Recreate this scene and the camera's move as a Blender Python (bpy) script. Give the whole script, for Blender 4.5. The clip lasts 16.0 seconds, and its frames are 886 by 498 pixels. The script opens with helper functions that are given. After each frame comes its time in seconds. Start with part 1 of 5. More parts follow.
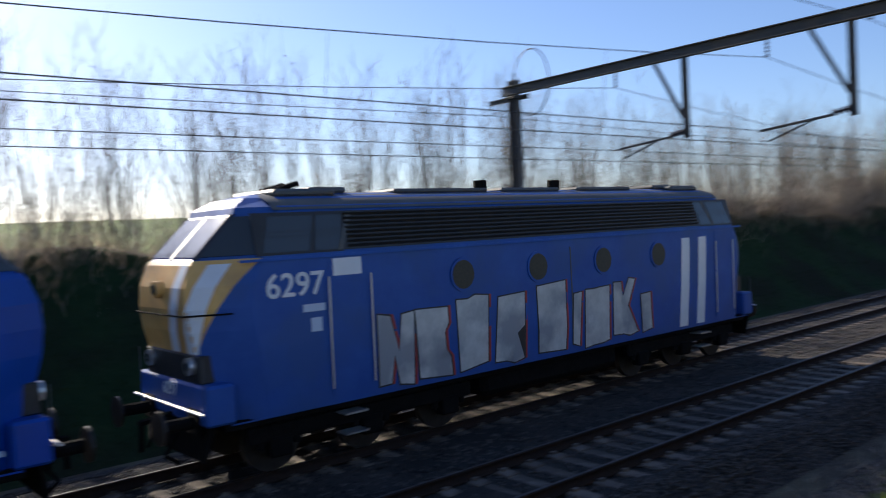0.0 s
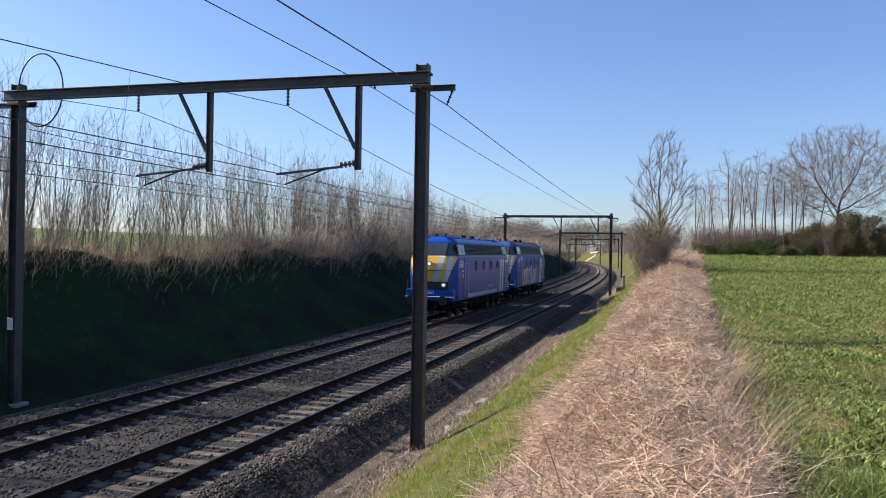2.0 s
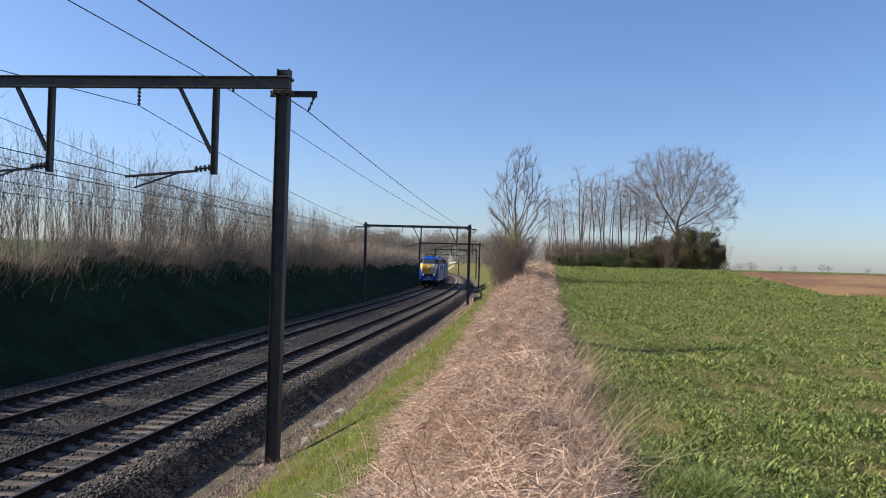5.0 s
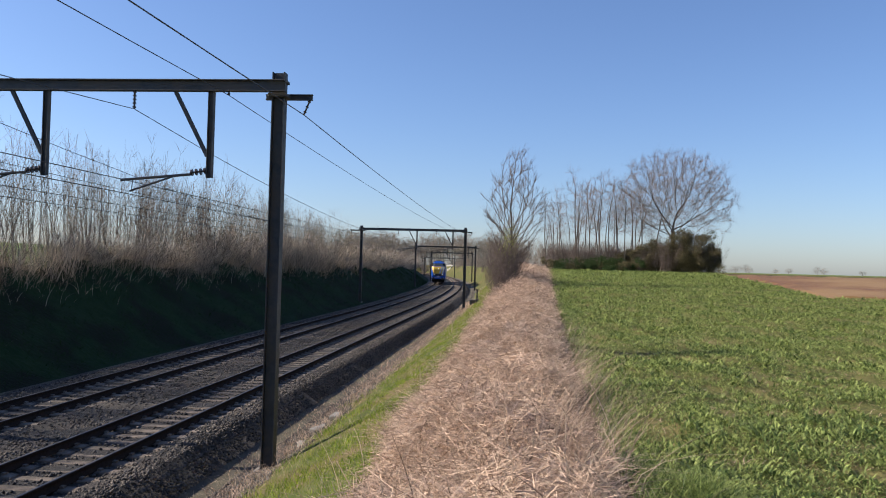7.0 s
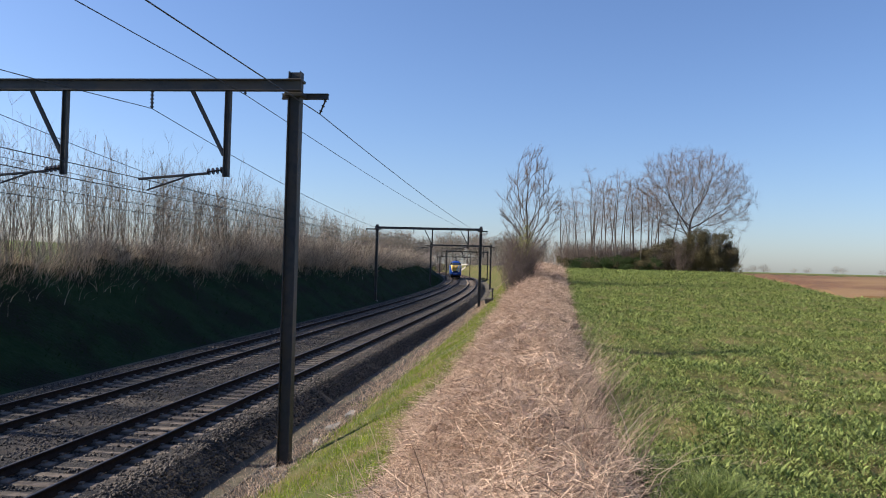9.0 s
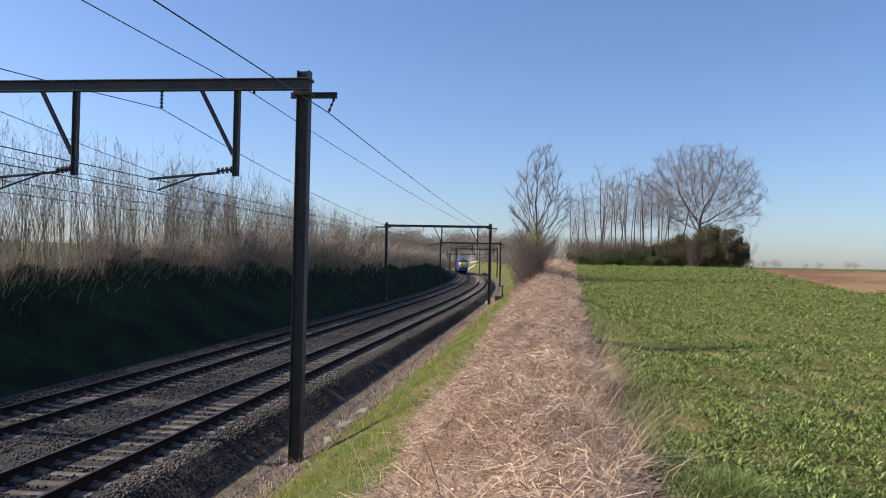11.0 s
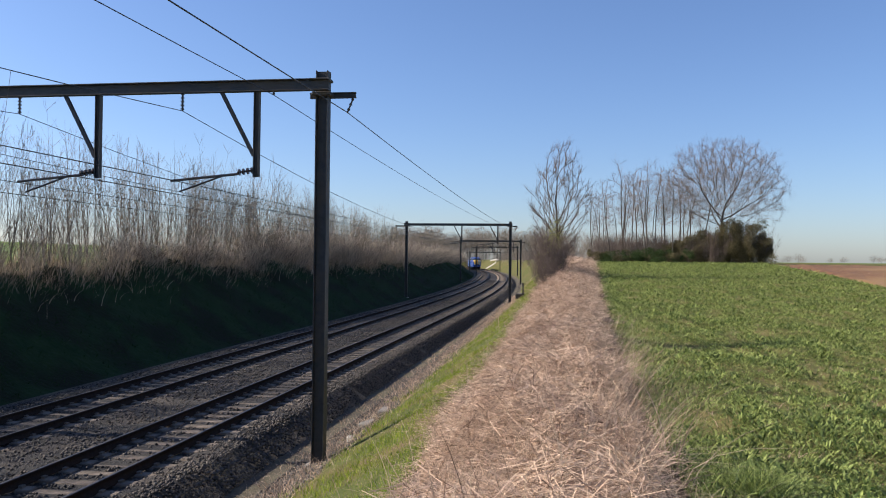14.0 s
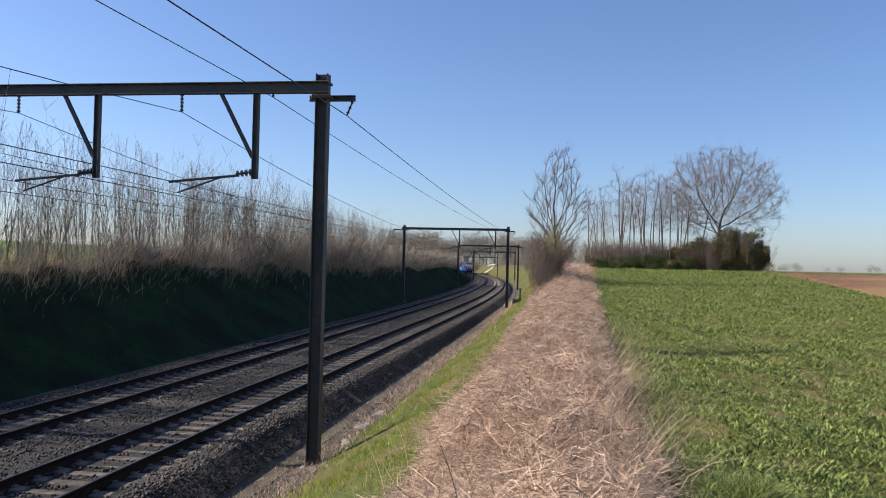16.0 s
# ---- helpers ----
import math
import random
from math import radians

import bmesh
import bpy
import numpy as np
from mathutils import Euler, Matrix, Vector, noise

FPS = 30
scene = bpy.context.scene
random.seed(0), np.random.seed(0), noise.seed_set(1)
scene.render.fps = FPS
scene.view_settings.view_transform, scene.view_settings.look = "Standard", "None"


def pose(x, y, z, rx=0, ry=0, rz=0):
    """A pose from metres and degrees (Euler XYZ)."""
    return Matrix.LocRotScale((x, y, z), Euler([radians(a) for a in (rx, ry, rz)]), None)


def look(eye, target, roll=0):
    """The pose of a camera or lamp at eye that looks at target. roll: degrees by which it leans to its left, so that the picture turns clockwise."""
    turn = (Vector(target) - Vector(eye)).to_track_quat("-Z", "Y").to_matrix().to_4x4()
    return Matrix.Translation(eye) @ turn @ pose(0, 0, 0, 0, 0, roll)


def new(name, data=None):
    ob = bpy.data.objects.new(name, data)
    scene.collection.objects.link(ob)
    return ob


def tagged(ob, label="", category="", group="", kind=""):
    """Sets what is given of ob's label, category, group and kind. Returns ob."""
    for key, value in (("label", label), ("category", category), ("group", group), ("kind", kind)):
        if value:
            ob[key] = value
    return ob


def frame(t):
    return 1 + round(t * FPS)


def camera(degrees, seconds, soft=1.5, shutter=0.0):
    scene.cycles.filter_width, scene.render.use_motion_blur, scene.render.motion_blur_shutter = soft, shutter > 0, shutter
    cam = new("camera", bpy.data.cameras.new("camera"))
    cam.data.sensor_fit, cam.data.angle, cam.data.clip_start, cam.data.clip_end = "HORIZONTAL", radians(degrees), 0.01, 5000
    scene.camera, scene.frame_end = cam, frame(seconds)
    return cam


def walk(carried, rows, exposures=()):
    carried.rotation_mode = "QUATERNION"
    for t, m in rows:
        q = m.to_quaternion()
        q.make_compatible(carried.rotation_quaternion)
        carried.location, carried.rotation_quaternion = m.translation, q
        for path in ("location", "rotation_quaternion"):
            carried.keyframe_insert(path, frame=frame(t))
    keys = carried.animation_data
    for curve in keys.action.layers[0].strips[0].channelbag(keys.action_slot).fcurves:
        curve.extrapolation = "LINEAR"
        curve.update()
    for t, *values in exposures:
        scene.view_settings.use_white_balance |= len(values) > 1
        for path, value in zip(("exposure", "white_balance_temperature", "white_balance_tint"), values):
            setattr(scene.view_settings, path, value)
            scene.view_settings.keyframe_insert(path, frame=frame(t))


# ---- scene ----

# ---------- camera and its path: it stands on the bank beside the line and turns ----------
EYE = (0.0, 0.0, 3.75)
cam = camera(58.0, 16.0, soft=1.0, shutter=0.2)
TURN = 29.99
VIEW = [  # seconds, yaw, pitch, roll
    (0.0, 19.32, -1.56, 2.88), (0.1, 13.39, -0.96, 2.87), (0.2, 8.6, -0.8, 2.75), (0.3, 5.3, -0.65, 2.55), (0.4, 2.1, -0.5, 2.3),
    (0.5, -1.14, -0.41, 1.95), (1.0, -8.19, -0.5, 0.29), (1.5, -12.1, -0.3, -0.32), (2.0, -14.3, 0.23, -0.94),
    (2.5, -16.73, 0.5, -1.17), (3.0, -18.75, 0.66, -1.18), (3.5, -20.99, 0.82, -1.47), (4.0, -22.82, 1.04, -1.52),
    (4.5, -23.84, 1.07, -1.57), (5.7, -24.5, 1.22, -1.5), (7.0, -24.6, 1.35, -1.5), (7.5, -24.37, 1.17, -1.77), (8.0, -23.95, 0.98, -1.81),
    (8.5, -23.6, 1.1, -1.63), (9.0, -23.5, 1.24, -1.58), (10.2, -23.1, 1.15, -1.35), (11.5, -22.43, 1.02, -1.1), (12.0, -21.83, 1.11, -1.13),
    (12.5, -21.57, 1.13, -0.93), (13.0, -21.39, 1.17, -0.58), (13.5, -21.24, 1.15, -0.48), (14.0, -21.35, 0.91, -0.61),
    (14.5, -21.57, 0.83, -1.0), (15.0, -21.68, 1.03, -1.57), (15.5, -21.69, 1.2, -1.72), (16.0, -21.54, 1.22, -1.33)]
EXPOSURES = [(0.0, 0.88, 6350, 11), (0.5, 0.55, 6350, 11), (1.0, 0.75, 6350, 11), (1.6, 1.05, 6350, 11), (3.0, 1.05, 6350, 11), (4.5, 0.9, 6350, 11), (16.0, 0.9, 6350, 11)]
walk(cam, [(t, pose(*EYE, 90 + p, r, y + TURN)) for t, y, p, r in VIEW], EXPOSURES)

# ---------- light ----------
SUN_AZ, SUN_EL = 91.0, 30.0   # degrees to the left of the line's direction, height
sx, sy = -math.sin(radians(SUN_AZ)), math.cos(radians(SUN_AZ))
world = bpy.data.worlds.new("world")
scene.world = world
world.use_nodes = True
wn = world.node_tree.nodes
sky = wn.new("ShaderNodeTexSky")
sky.sky_type, sky.sun_disc = "NISHITA", False
sky.sun_elevation, sky.sun_rotation = radians(SUN_EL), math.atan2(sx, sy)
sky.altitude, sky.air_density, sky.dust_density, sky.ozone_density = 50, 1.0, 0.7, 4.5
tone = wn.new("ShaderNodeMix")
tone.data_type, tone.blend_type = "RGBA", "MULTIPLY"
tone.inputs[0].default_value, tone.inputs[7].default_value = 1.0, (0.975, 0.97, 1.08, 1)
world.node_tree.links.new(sky.outputs[0], tone.inputs[6])
world.node_tree.links.new(tone.outputs[2], wn["Background"].inputs[0])
wn["Background"].inputs[1].default_value = 0.08
sun = new("sun", bpy.data.lights.new("sun", "SUN"))
sun.data.energy, sun.data.angle, sun.data.color = 5.0, radians(0.53), (1.0, 0.9, 0.76)
sun.matrix_world = look((60 * sx, 60 * sy, 60 * math.tan(radians(SUN_EL))), (0, 0, 0))

# ---------- materials ----------
def mat(name, a, b=None, scale=3.0, rough=0.8, metal=0.0, bump=0.0, bscale=40.0, spec=0.5, island=False, obrand=False, c=None, scale2=0.3, coat=0.0, trans=0.0):
    """A surface of colours a to b mixed by fine noise, and c by a coarse one; island or obrand adds a change from piece to piece."""
    m = bpy.data.materials.new(name)
    m.use_nodes = True
    nt = m.node_tree
    bs = nt.nodes["Principled BSDF"]
    bs.inputs["Roughness"].default_value, bs.inputs["Metallic"].default_value = rough, metal
    bs.inputs["Specular IOR Level"].default_value = spec
    bs.inputs["Coat Weight"].default_value = coat
    bs.inputs["Coat Roughness"].default_value = 0.1
    b = b or a
    tc = nt.nodes.new("ShaderNodeTexCoord")
    nz = nt.nodes.new("ShaderNodeTexNoise")
    nz.inputs["Scale"].default_value, nz.inputs["Detail"].default_value, nz.inputs["Roughness"].default_value = scale, 6, 0.65
    nt.links.new(tc.outputs["Object"], nz.inputs["Vector"])
    mix = nt.nodes.new("ShaderNodeMix")
    mix.data_type = "RGBA"
    mix.inputs[6].default_value, mix.inputs[7].default_value = (*a, 1), (*b, 1)
    rp = nt.nodes.new("ShaderNodeMapRange")
    rp.inputs[1].default_value, rp.inputs[2].default_value = 0.3, 0.7
    if island or obrand:
        src = nt.nodes.new("ShaderNodeNewGeometry" if island else "ShaderNodeObjectInfo")
        nt.links.new(src.outputs["Random Per Island" if island else "Random"], mix.inputs[0])
    else:
        nt.links.new(nz.outputs[0], rp.inputs[0])
        nt.links.new(rp.outputs[0], mix.inputs[0])
    out = mix.outputs[2]
    if c:
        n2 = nt.nodes.new("ShaderNodeTexNoise")
        n2.inputs["Scale"].default_value, n2.inputs["Detail"].default_value = scale2, 4
        nt.links.new(tc.outputs["Object"], n2.inputs["Vector"])
        r2 = nt.nodes.new("ShaderNodeMapRange")
        r2.inputs[1].default_value, r2.inputs[2].default_value = 0.45, 0.62
        nt.links.new(n2.outputs[0], r2.inputs[0])
        m2 = nt.nodes.new("ShaderNodeMix")
        m2.data_type = "RGBA"
        m2.inputs[7].default_value = (*c, 1)
        nt.links.new(out, m2.inputs[6])
        nt.links.new(r2.outputs[0], m2.inputs[0])
        out = m2.outputs[2]
    nt.links.new(out, bs.inputs["Base Color"])
    if bump:
        nb = nt.nodes.new("ShaderNodeTexNoise")
        nb.inputs["Scale"].default_value, nb.inputs["Detail"].default_value = bscale, 5
        nt.links.new(tc.outputs["Object"], nb.inputs["Vector"])
        bp = nt.nodes.new("ShaderNodeBump")
        bp.inputs["Strength"].default_value, bp.inputs["Distance"].default_value = bump, 0.05
        nt.links.new(nb.outputs[0], bp.inputs["Height"])
        nt.links.new(bp.outputs[0], bs.inputs["Normal"])
    if trans:
        tr = nt.nodes.new("ShaderNodeBsdfTranslucent")
        nt.links.new(out, tr.inputs[0])
        ad = nt.nodes.new("ShaderNodeMixShader")
        ad.inputs[0].default_value = trans
        nt.links.new(bs.outputs[0], ad.inputs[1])
        nt.links.new(tr.outputs[0], ad.inputs[2])
        nt.links.new(ad.outputs[0], nt.nodes["Material Output"].inputs[0])
    return m


def glow(name, col, strength):
    m = bpy.data.materials.new(name)
    m.use_nodes = True
    bs = m.node_tree.nodes["Principled BSDF"]
    bs.inputs["Base Color"].default_value = (*col, 1)
    bs.inputs["Emission Color"].default_value = (*col, 1)
    bs.inputs["Emission Strength"].default_value = strength
    return m


M_FIELD = mat("field_soil", (0.035, 0.056, 0.013), (0.17, 0.15, 0.052), 7, 0.95, bump=1.0, bscale=16, c=(0.17, 0.14, 0.055), scale2=0.8, spec=0.12)
M_HILL = mat("far_pasture", (0.085, 0.135, 0.025), (0.125, 0.17, 0.04), 0.2, 0.95, c=(0.1, 0.13, 0.035), scale2=0.02, spec=0.12)
# green turf taken nearly to black: the cutting slope's shade is in this colour
M_BANK_SHADE = mat("bank_shade_turf", (0.012, 0.03, 0.009), (0.023, 0.043, 0.014), 2.0, 0.95, bump=1.0, bscale=6, c=(0.016, 0.019, 0.009), scale2=0.4, spec=0.12)
M_FORM = mat("cess_soil", (0.025, 0.02, 0.014), (0.085, 0.065, 0.044), 14, 0.95, bump=0.8, bscale=18, c=(0.1, 0.085, 0.05), scale2=0.7)
M_VERGE = mat("verge_turf", (0.04, 0.06, 0.012), (0.1, 0.1, 0.035), 4, 0.95, bump=0.8, bscale=14, c=(0.11, 0.085, 0.04), scale2=0.5, spec=0.12)
M_LITTER = mat("dry_litter", (0.07, 0.045, 0.03), (0.2, 0.14, 0.095), 7, 0.95, bump=1.0, bscale=22, c=(0.08, 0.05, 0.035), scale2=1.2, spec=0.12)
M_PLOUGH = mat("ploughed_earth", (0.07, 0.028, 0.011), (0.2, 0.088, 0.03), 1.4, 0.95, bump=1.0, bscale=3, c=(0.21, 0.12, 0.045), scale2=0.09)
M_BALLAST = mat("ballast_bed", (0.009, 0.008, 0.007), (0.038, 0.032, 0.027), 26, 0.9, bump=1.0, bscale=30, c=(0.05, 0.04, 0.032), scale2=0.6)
M_STONE = mat("ballast_stone", (0.008, 0.0065, 0.0055), (0.14, 0.116, 0.096), 5, 0.85, island=True)
M_SLEEPER = mat("sleeper_concrete", (0.12, 0.09, 0.068), (0.22, 0.172, 0.132), 8, 0.85, bump=0.4, obrand=True, c=(0.09, 0.07, 0.052), scale2=3)
M_RAIL = mat("rail_rust", (0.022, 0.015, 0.012), (0.046, 0.029, 0.021), 12, 0.85, bump=0.3, spec=0.12)
M_RAILTOP = mat("rail_head_worn", (0.11, 0.1, 0.095), (0.17, 0.155, 0.145), 20, 0.5, 1.0)
M_STEEL = mat("mast_steel", (0.035, 0.036, 0.038), (0.07, 0.068, 0.066), 6, 0.6, 0.2, bump=0.2, c=(0.075, 0.062, 0.05), scale2=1.5)
M_WIRE = mat("wire_copper", (0.05, 0.047, 0.045), (0.07, 0.064, 0.06), 5, 0.5, 0.6)
M_INSUL = mat("insulator_brown", (0.035, 0.022, 0.018), (0.05, 0.03, 0.024), 9, 0.3)
M_CONC = mat("old_concrete", (0.24, 0.22, 0.195), (0.36, 0.34, 0.3), 9, 0.9, bump=0.5, c=(0.22, 0.2, 0.17), scale2=2)
M_BARK = mat("hedge_bark", (0.075, 0.064, 0.054), (0.2, 0.172, 0.142), 6, 0.9, island=True, spec=0.15)
M_BARK2 = mat("tree_bark", (0.055, 0.046, 0.038), (0.11, 0.092, 0.076), 5, 0.9, bump=0.5)
M_TWIG = mat("twig_bark", (0.06, 0.046, 0.036), (0.6, 0.49, 0.38), 6, 0.8, island=True)
M_FINE = mat("fine_twig", (0.12, 0.1, 0.084), (0.32, 0.265, 0.22), 6, 0.9, island=True, spec=0.15)
M_CROWN = mat("crown_twig", (0.13, 0.1, 0.088), (0.25, 0.2, 0.175), 6, 0.9, island=True, spec=0.15)
M_TREETWIG = mat("tree_twig", (0.085, 0.066, 0.057), (0.18, 0.14, 0.12), 6, 0.9, island=True, spec=0.15)
M_LOWLEAF = mat("bramble_leaf", (0.02, 0.042, 0.01), (0.06, 0.09, 0.026), 4, 0.6, island=True, trans=0.15, spec=0.15)
M_BRAMBLE = mat("dead_bramble", (0.1, 0.072, 0.05), (0.62, 0.5, 0.37), 4, 0.85, island=True, trans=0.45, spec=0.12)
M_DRY = mat("dry_grass", (0.13, 0.08, 0.055), (0.8, 0.59, 0.43), 4, 0.65, island=True, trans=0.12, spec=0.12)
M_MAT = mat("matted_straw", (0.12, 0.075, 0.052), (0.78, 0.575, 0.425), 4, 0.7, island=True, trans=0.15, spec=0.12)
M_STALK = mat("bleached_stalk", (0.18, 0.12, 0.08), (0.56, 0.41, 0.3), 4, 0.75, island=True, trans=0.25, spec=0.12)
M_STRAW = mat("straw_stalk", (0.38, 0.3, 0.19), (0.6, 0.5, 0.36), 4, 0.7, island=True, trans=0.2, spec=0.12)
M_GRASS = mat("grass_blade", (0.075, 0.15, 0.01), (0.33, 0.38, 0.05), 4, 0.6, island=True, trans=0.35, spec=0.12)
M_CROP = mat("crop_leaf", (0.022, 0.055, 0.01), (0.37, 0.43, 0.13), 4, 0.5, island=True, trans=0.3, spec=0.25)
# blades of the same slope, darkened in colour to stand in for shade
M_SHADEGRASS = mat("bank_grass", (0.012, 0.034, 0.008), (0.029, 0.056, 0.014), 4, 0.75, island=True, trans=0.2, spec=0.12)
M_IVY = mat("evergreen_leaf", (0.04, 0.04, 0.019), (0.175, 0.145, 0.075), 4, 0.7, island=True, trans=0.15, spec=0.12)
M_CANE = mat("bare_cane", (0.035, 0.027, 0.02), (0.6, 0.5, 0.39), 4, 0.8, island=True, spec=0.3)
M_BUD = mat("budding_leaf", (0.2, 0.21, 0.06), (0.33, 0.31, 0.12), 4, 0.7, island=True, trans=0.3, spec=0.12)

M_BLUE = mat("loco_blue", (0.002, 0.055, 0.33), (0.003, 0.068, 0.39), 1.3, 0.34, spec=0.35, c=(0.003, 0.056, 0.31), scale2=0.8)
M_BLUE2 = mat("loco_blue_faded", (0.014, 0.07, 0.29), (0.028, 0.1, 0.36), 1.6, 0.5, spec=0.3, c=(0.028, 0.085, 0.27), scale2=0.9)
M_YELLOW = mat("loco_yellow", (0.8, 0.47, 0.06), (0.85, 0.53, 0.08), 2, 0.35, coat=0.2, c=(0.76, 0.44, 0.06), scale2=1.1)
M_YELLOW2 = mat("loco_yellow_faded", (0.7, 0.37, 0.09), (0.76, 0.46, 0.15), 3, 0.45, c=(0.52, 0.3, 0.1), scale2=1.4)
M_WHITE = mat("loco_white", (0.66, 0.68, 0.7), (0.74, 0.75, 0.77), 3, 0.4)
M_LBLUE = mat("stripe_pale_blue", (0.42, 0.52, 0.66), (0.5, 0.58, 0.7), 3, 0.4)
M_BLACK = mat("loco_black", (0.012, 0.012, 0.014), (0.025, 0.024, 0.024), 4, 0.5)
M_ROOFGREY = mat("loco_roof_grey", (0.06, 0.065, 0.065), (0.11, 0.11, 0.105), 3, 0.6, c=(0.09, 0.075, 0.06), scale2=1.5)
M_UNDER = mat("underframe_grime", (0.005, 0.0045, 0.004), (0.012, 0.01, 0.009), 4, 0.9, bump=0.4, spec=0.12)
M_WHEEL = mat("wheel_steel", (0.025, 0.021, 0.019), (0.05, 0.043, 0.038), 6, 0.5, 0.5)
M_PORT = mat("porthole_grille", (0.03, 0.028, 0.02), (0.055, 0.05, 0.03), 20, 0.6)
M_SILVER = mat("graffiti_silver", (0.42, 0.42, 0.4), (0.6, 0.6, 0.57), 3, 0.5, c=(0.28, 0.29, 0.31), scale2=1.2)
M_OUTLINE = mat("graffiti_black", (0.015, 0.014, 0.016), (0.03, 0.03, 0.03), 3, 0.5)
M_RED = mat("graffiti_red", (0.3, 0.03, 0.03), (0.4, 0.05, 0.04), 3, 0.5)
M_CHROME = mat("handrail_steel", (0.55, 0.55, 0.55), (0.65, 0.65, 0.65), 9, 0.35, 0.8)
M_LIT = glow("headlight_lit", (1.0, 0.93, 0.8), 0.55)
M_LAMP = mat("headlight_lens", (0.1, 0.1, 0.1), (0.2, 0.2, 0.2), 20, 0.12, 0.5, coat=0.6)
M_GLASS = bpy.data.materials.new("cab_glass")
M_GLASS.use_nodes = True
_g = M_GLASS.node_tree.nodes["Principled BSDF"]
_g.inputs["Base Color"].default_value, _g.inputs["Roughness"].default_value = (0.04, 0.047, 0.05, 1), 0.08
_g.inputs["Coat Weight"].default_value = 0.3

# ---------- mesh helpers ----------
def fast_mesh(name, verts, faces, material, smooth=False):
    """A mesh from an array of corners and an array of faces that all have as many corners."""
    verts, faces = np.asarray(verts, np.float32).reshape(-1, 3), np.asarray(faces, np.int32)
    me = bpy.data.meshes.new(name)
    k = faces.shape[1]
    me.vertices.add(len(verts))
    me.vertices.foreach_set("co", verts.ravel())
    me.loops.add(faces.size)
    me.loops.foreach_set("vertex_index", faces.ravel())
    me.polygons.add(len(faces))
    me.polygons.foreach_set("loop_start", np.arange(len(faces), dtype=np.int32) * k)
    me.polygons.foreach_set("loop_total", np.full(len(faces), k, np.int32))
    if smooth:
        me.polygons.foreach_set("use_smooth", np.ones(len(faces), bool))
    me.update(calc_edges=True)
    for m in material if isinstance(material, (list, tuple)) else [material]:
        me.materials.append(m)
    return me


def part(name, bm, material, parent=None, label="", smooth=False):
    me = bpy.data.meshes.new(name)
    bm.normal_update()
    bm.to_mesh(me)
    bm.free()
    me.materials.append(material)
    if smooth:
        me.polygons.foreach_set("use_smooth", np.ones(len(me.polygons), bool))
    ob = new(name, me)
    ob.parent = parent
    return tagged(ob, label)


def box(bm, x0, x1, y0, y1, z0, z1, bevel=0.0):
    r = bmesh.ops.create_cube(bm, size=1, matrix=Matrix.Translation(((x0 + x1) / 2, (y0 + y1) / 2, (z0 + z1) / 2)) @ Matrix.Diagonal((abs(x1 - x0), abs(y1 - y0), abs(z1 - z0), 1)))
    if bevel:
        edges = list({e for v in r["verts"] for e in v.link_edges})
        bmesh.ops.bevel(bm, geom=edges, offset=bevel, segments=1, affect="EDGES")
    return bm


def bar(bm, a, b, r, n=6):
    """A round bar from a to b."""
    a, b = Vector(a), Vector(b)
    m = Matrix.Translation((a + b) / 2) @ (b - a).to_track_quat("Z", "Y").to_matrix().to_4x4()
    bmesh.ops.create_cone(bm, cap_ends=True, segments=n, radius1=r, radius2=r, depth=(b - a).length, matrix=m)
    return bm


def slab(bm, pts, thick):
    """A plate through the corners pts, thickened along its normal to both sides."""
    pts = [Vector(p) for p in pts]
    n = (pts[1] - pts[0]).cross(pts[2] - pts[0]).normalized() * thick / 2
    lo, hi = [bm.verts.new(p - n) for p in pts], [bm.verts.new(p + n) for p in pts]
    bm.faces.new(hi), bm.faces.new(lo[::-1])
    for i in range(len(pts)):
        j = (i + 1) % len(pts)
        bm.faces.new((lo[i], lo[j], hi[j], hi[i]))
    return bm


def tubes(paths, sides=4):
    """Corners and faces of tapered tubes along paths of (points, radii)."""
    vs, fs, o = [], [], 0
    ang = np.arange(sides) * 2 * np.pi / sides
    for p, r in paths:
        p, r = np.asarray(p, float), np.asarray(r, float)
        d = p[-1] - p[0]
        d /= np.linalg.norm(d) + 1e-9
        a = np.cross(d, (0.31, 0.95, 0.1) if abs(d[2]) > 0.8 else (0, 0, 1.0))
        a /= np.linalg.norm(a) + 1e-9
        b = np.cross(d, a)
        ring = np.cos(ang)[:, None] * a + np.sin(ang)[:, None] * b
        vs.append((p[:, None] + r[:, None, None] * ring[None]).reshape(-1, 3))
        k, i = len(p), np.arange(sides)
        j = (i + 1) % sides
        for s in range(k - 1):
            fs.append(np.stack([o + s * sides + i, o + s * sides + j, o + (s + 1) * sides + j, o + (s + 1) * sides + i], 1))
        o += k * sides
    return np.concatenate(vs), np.concatenate(fs)


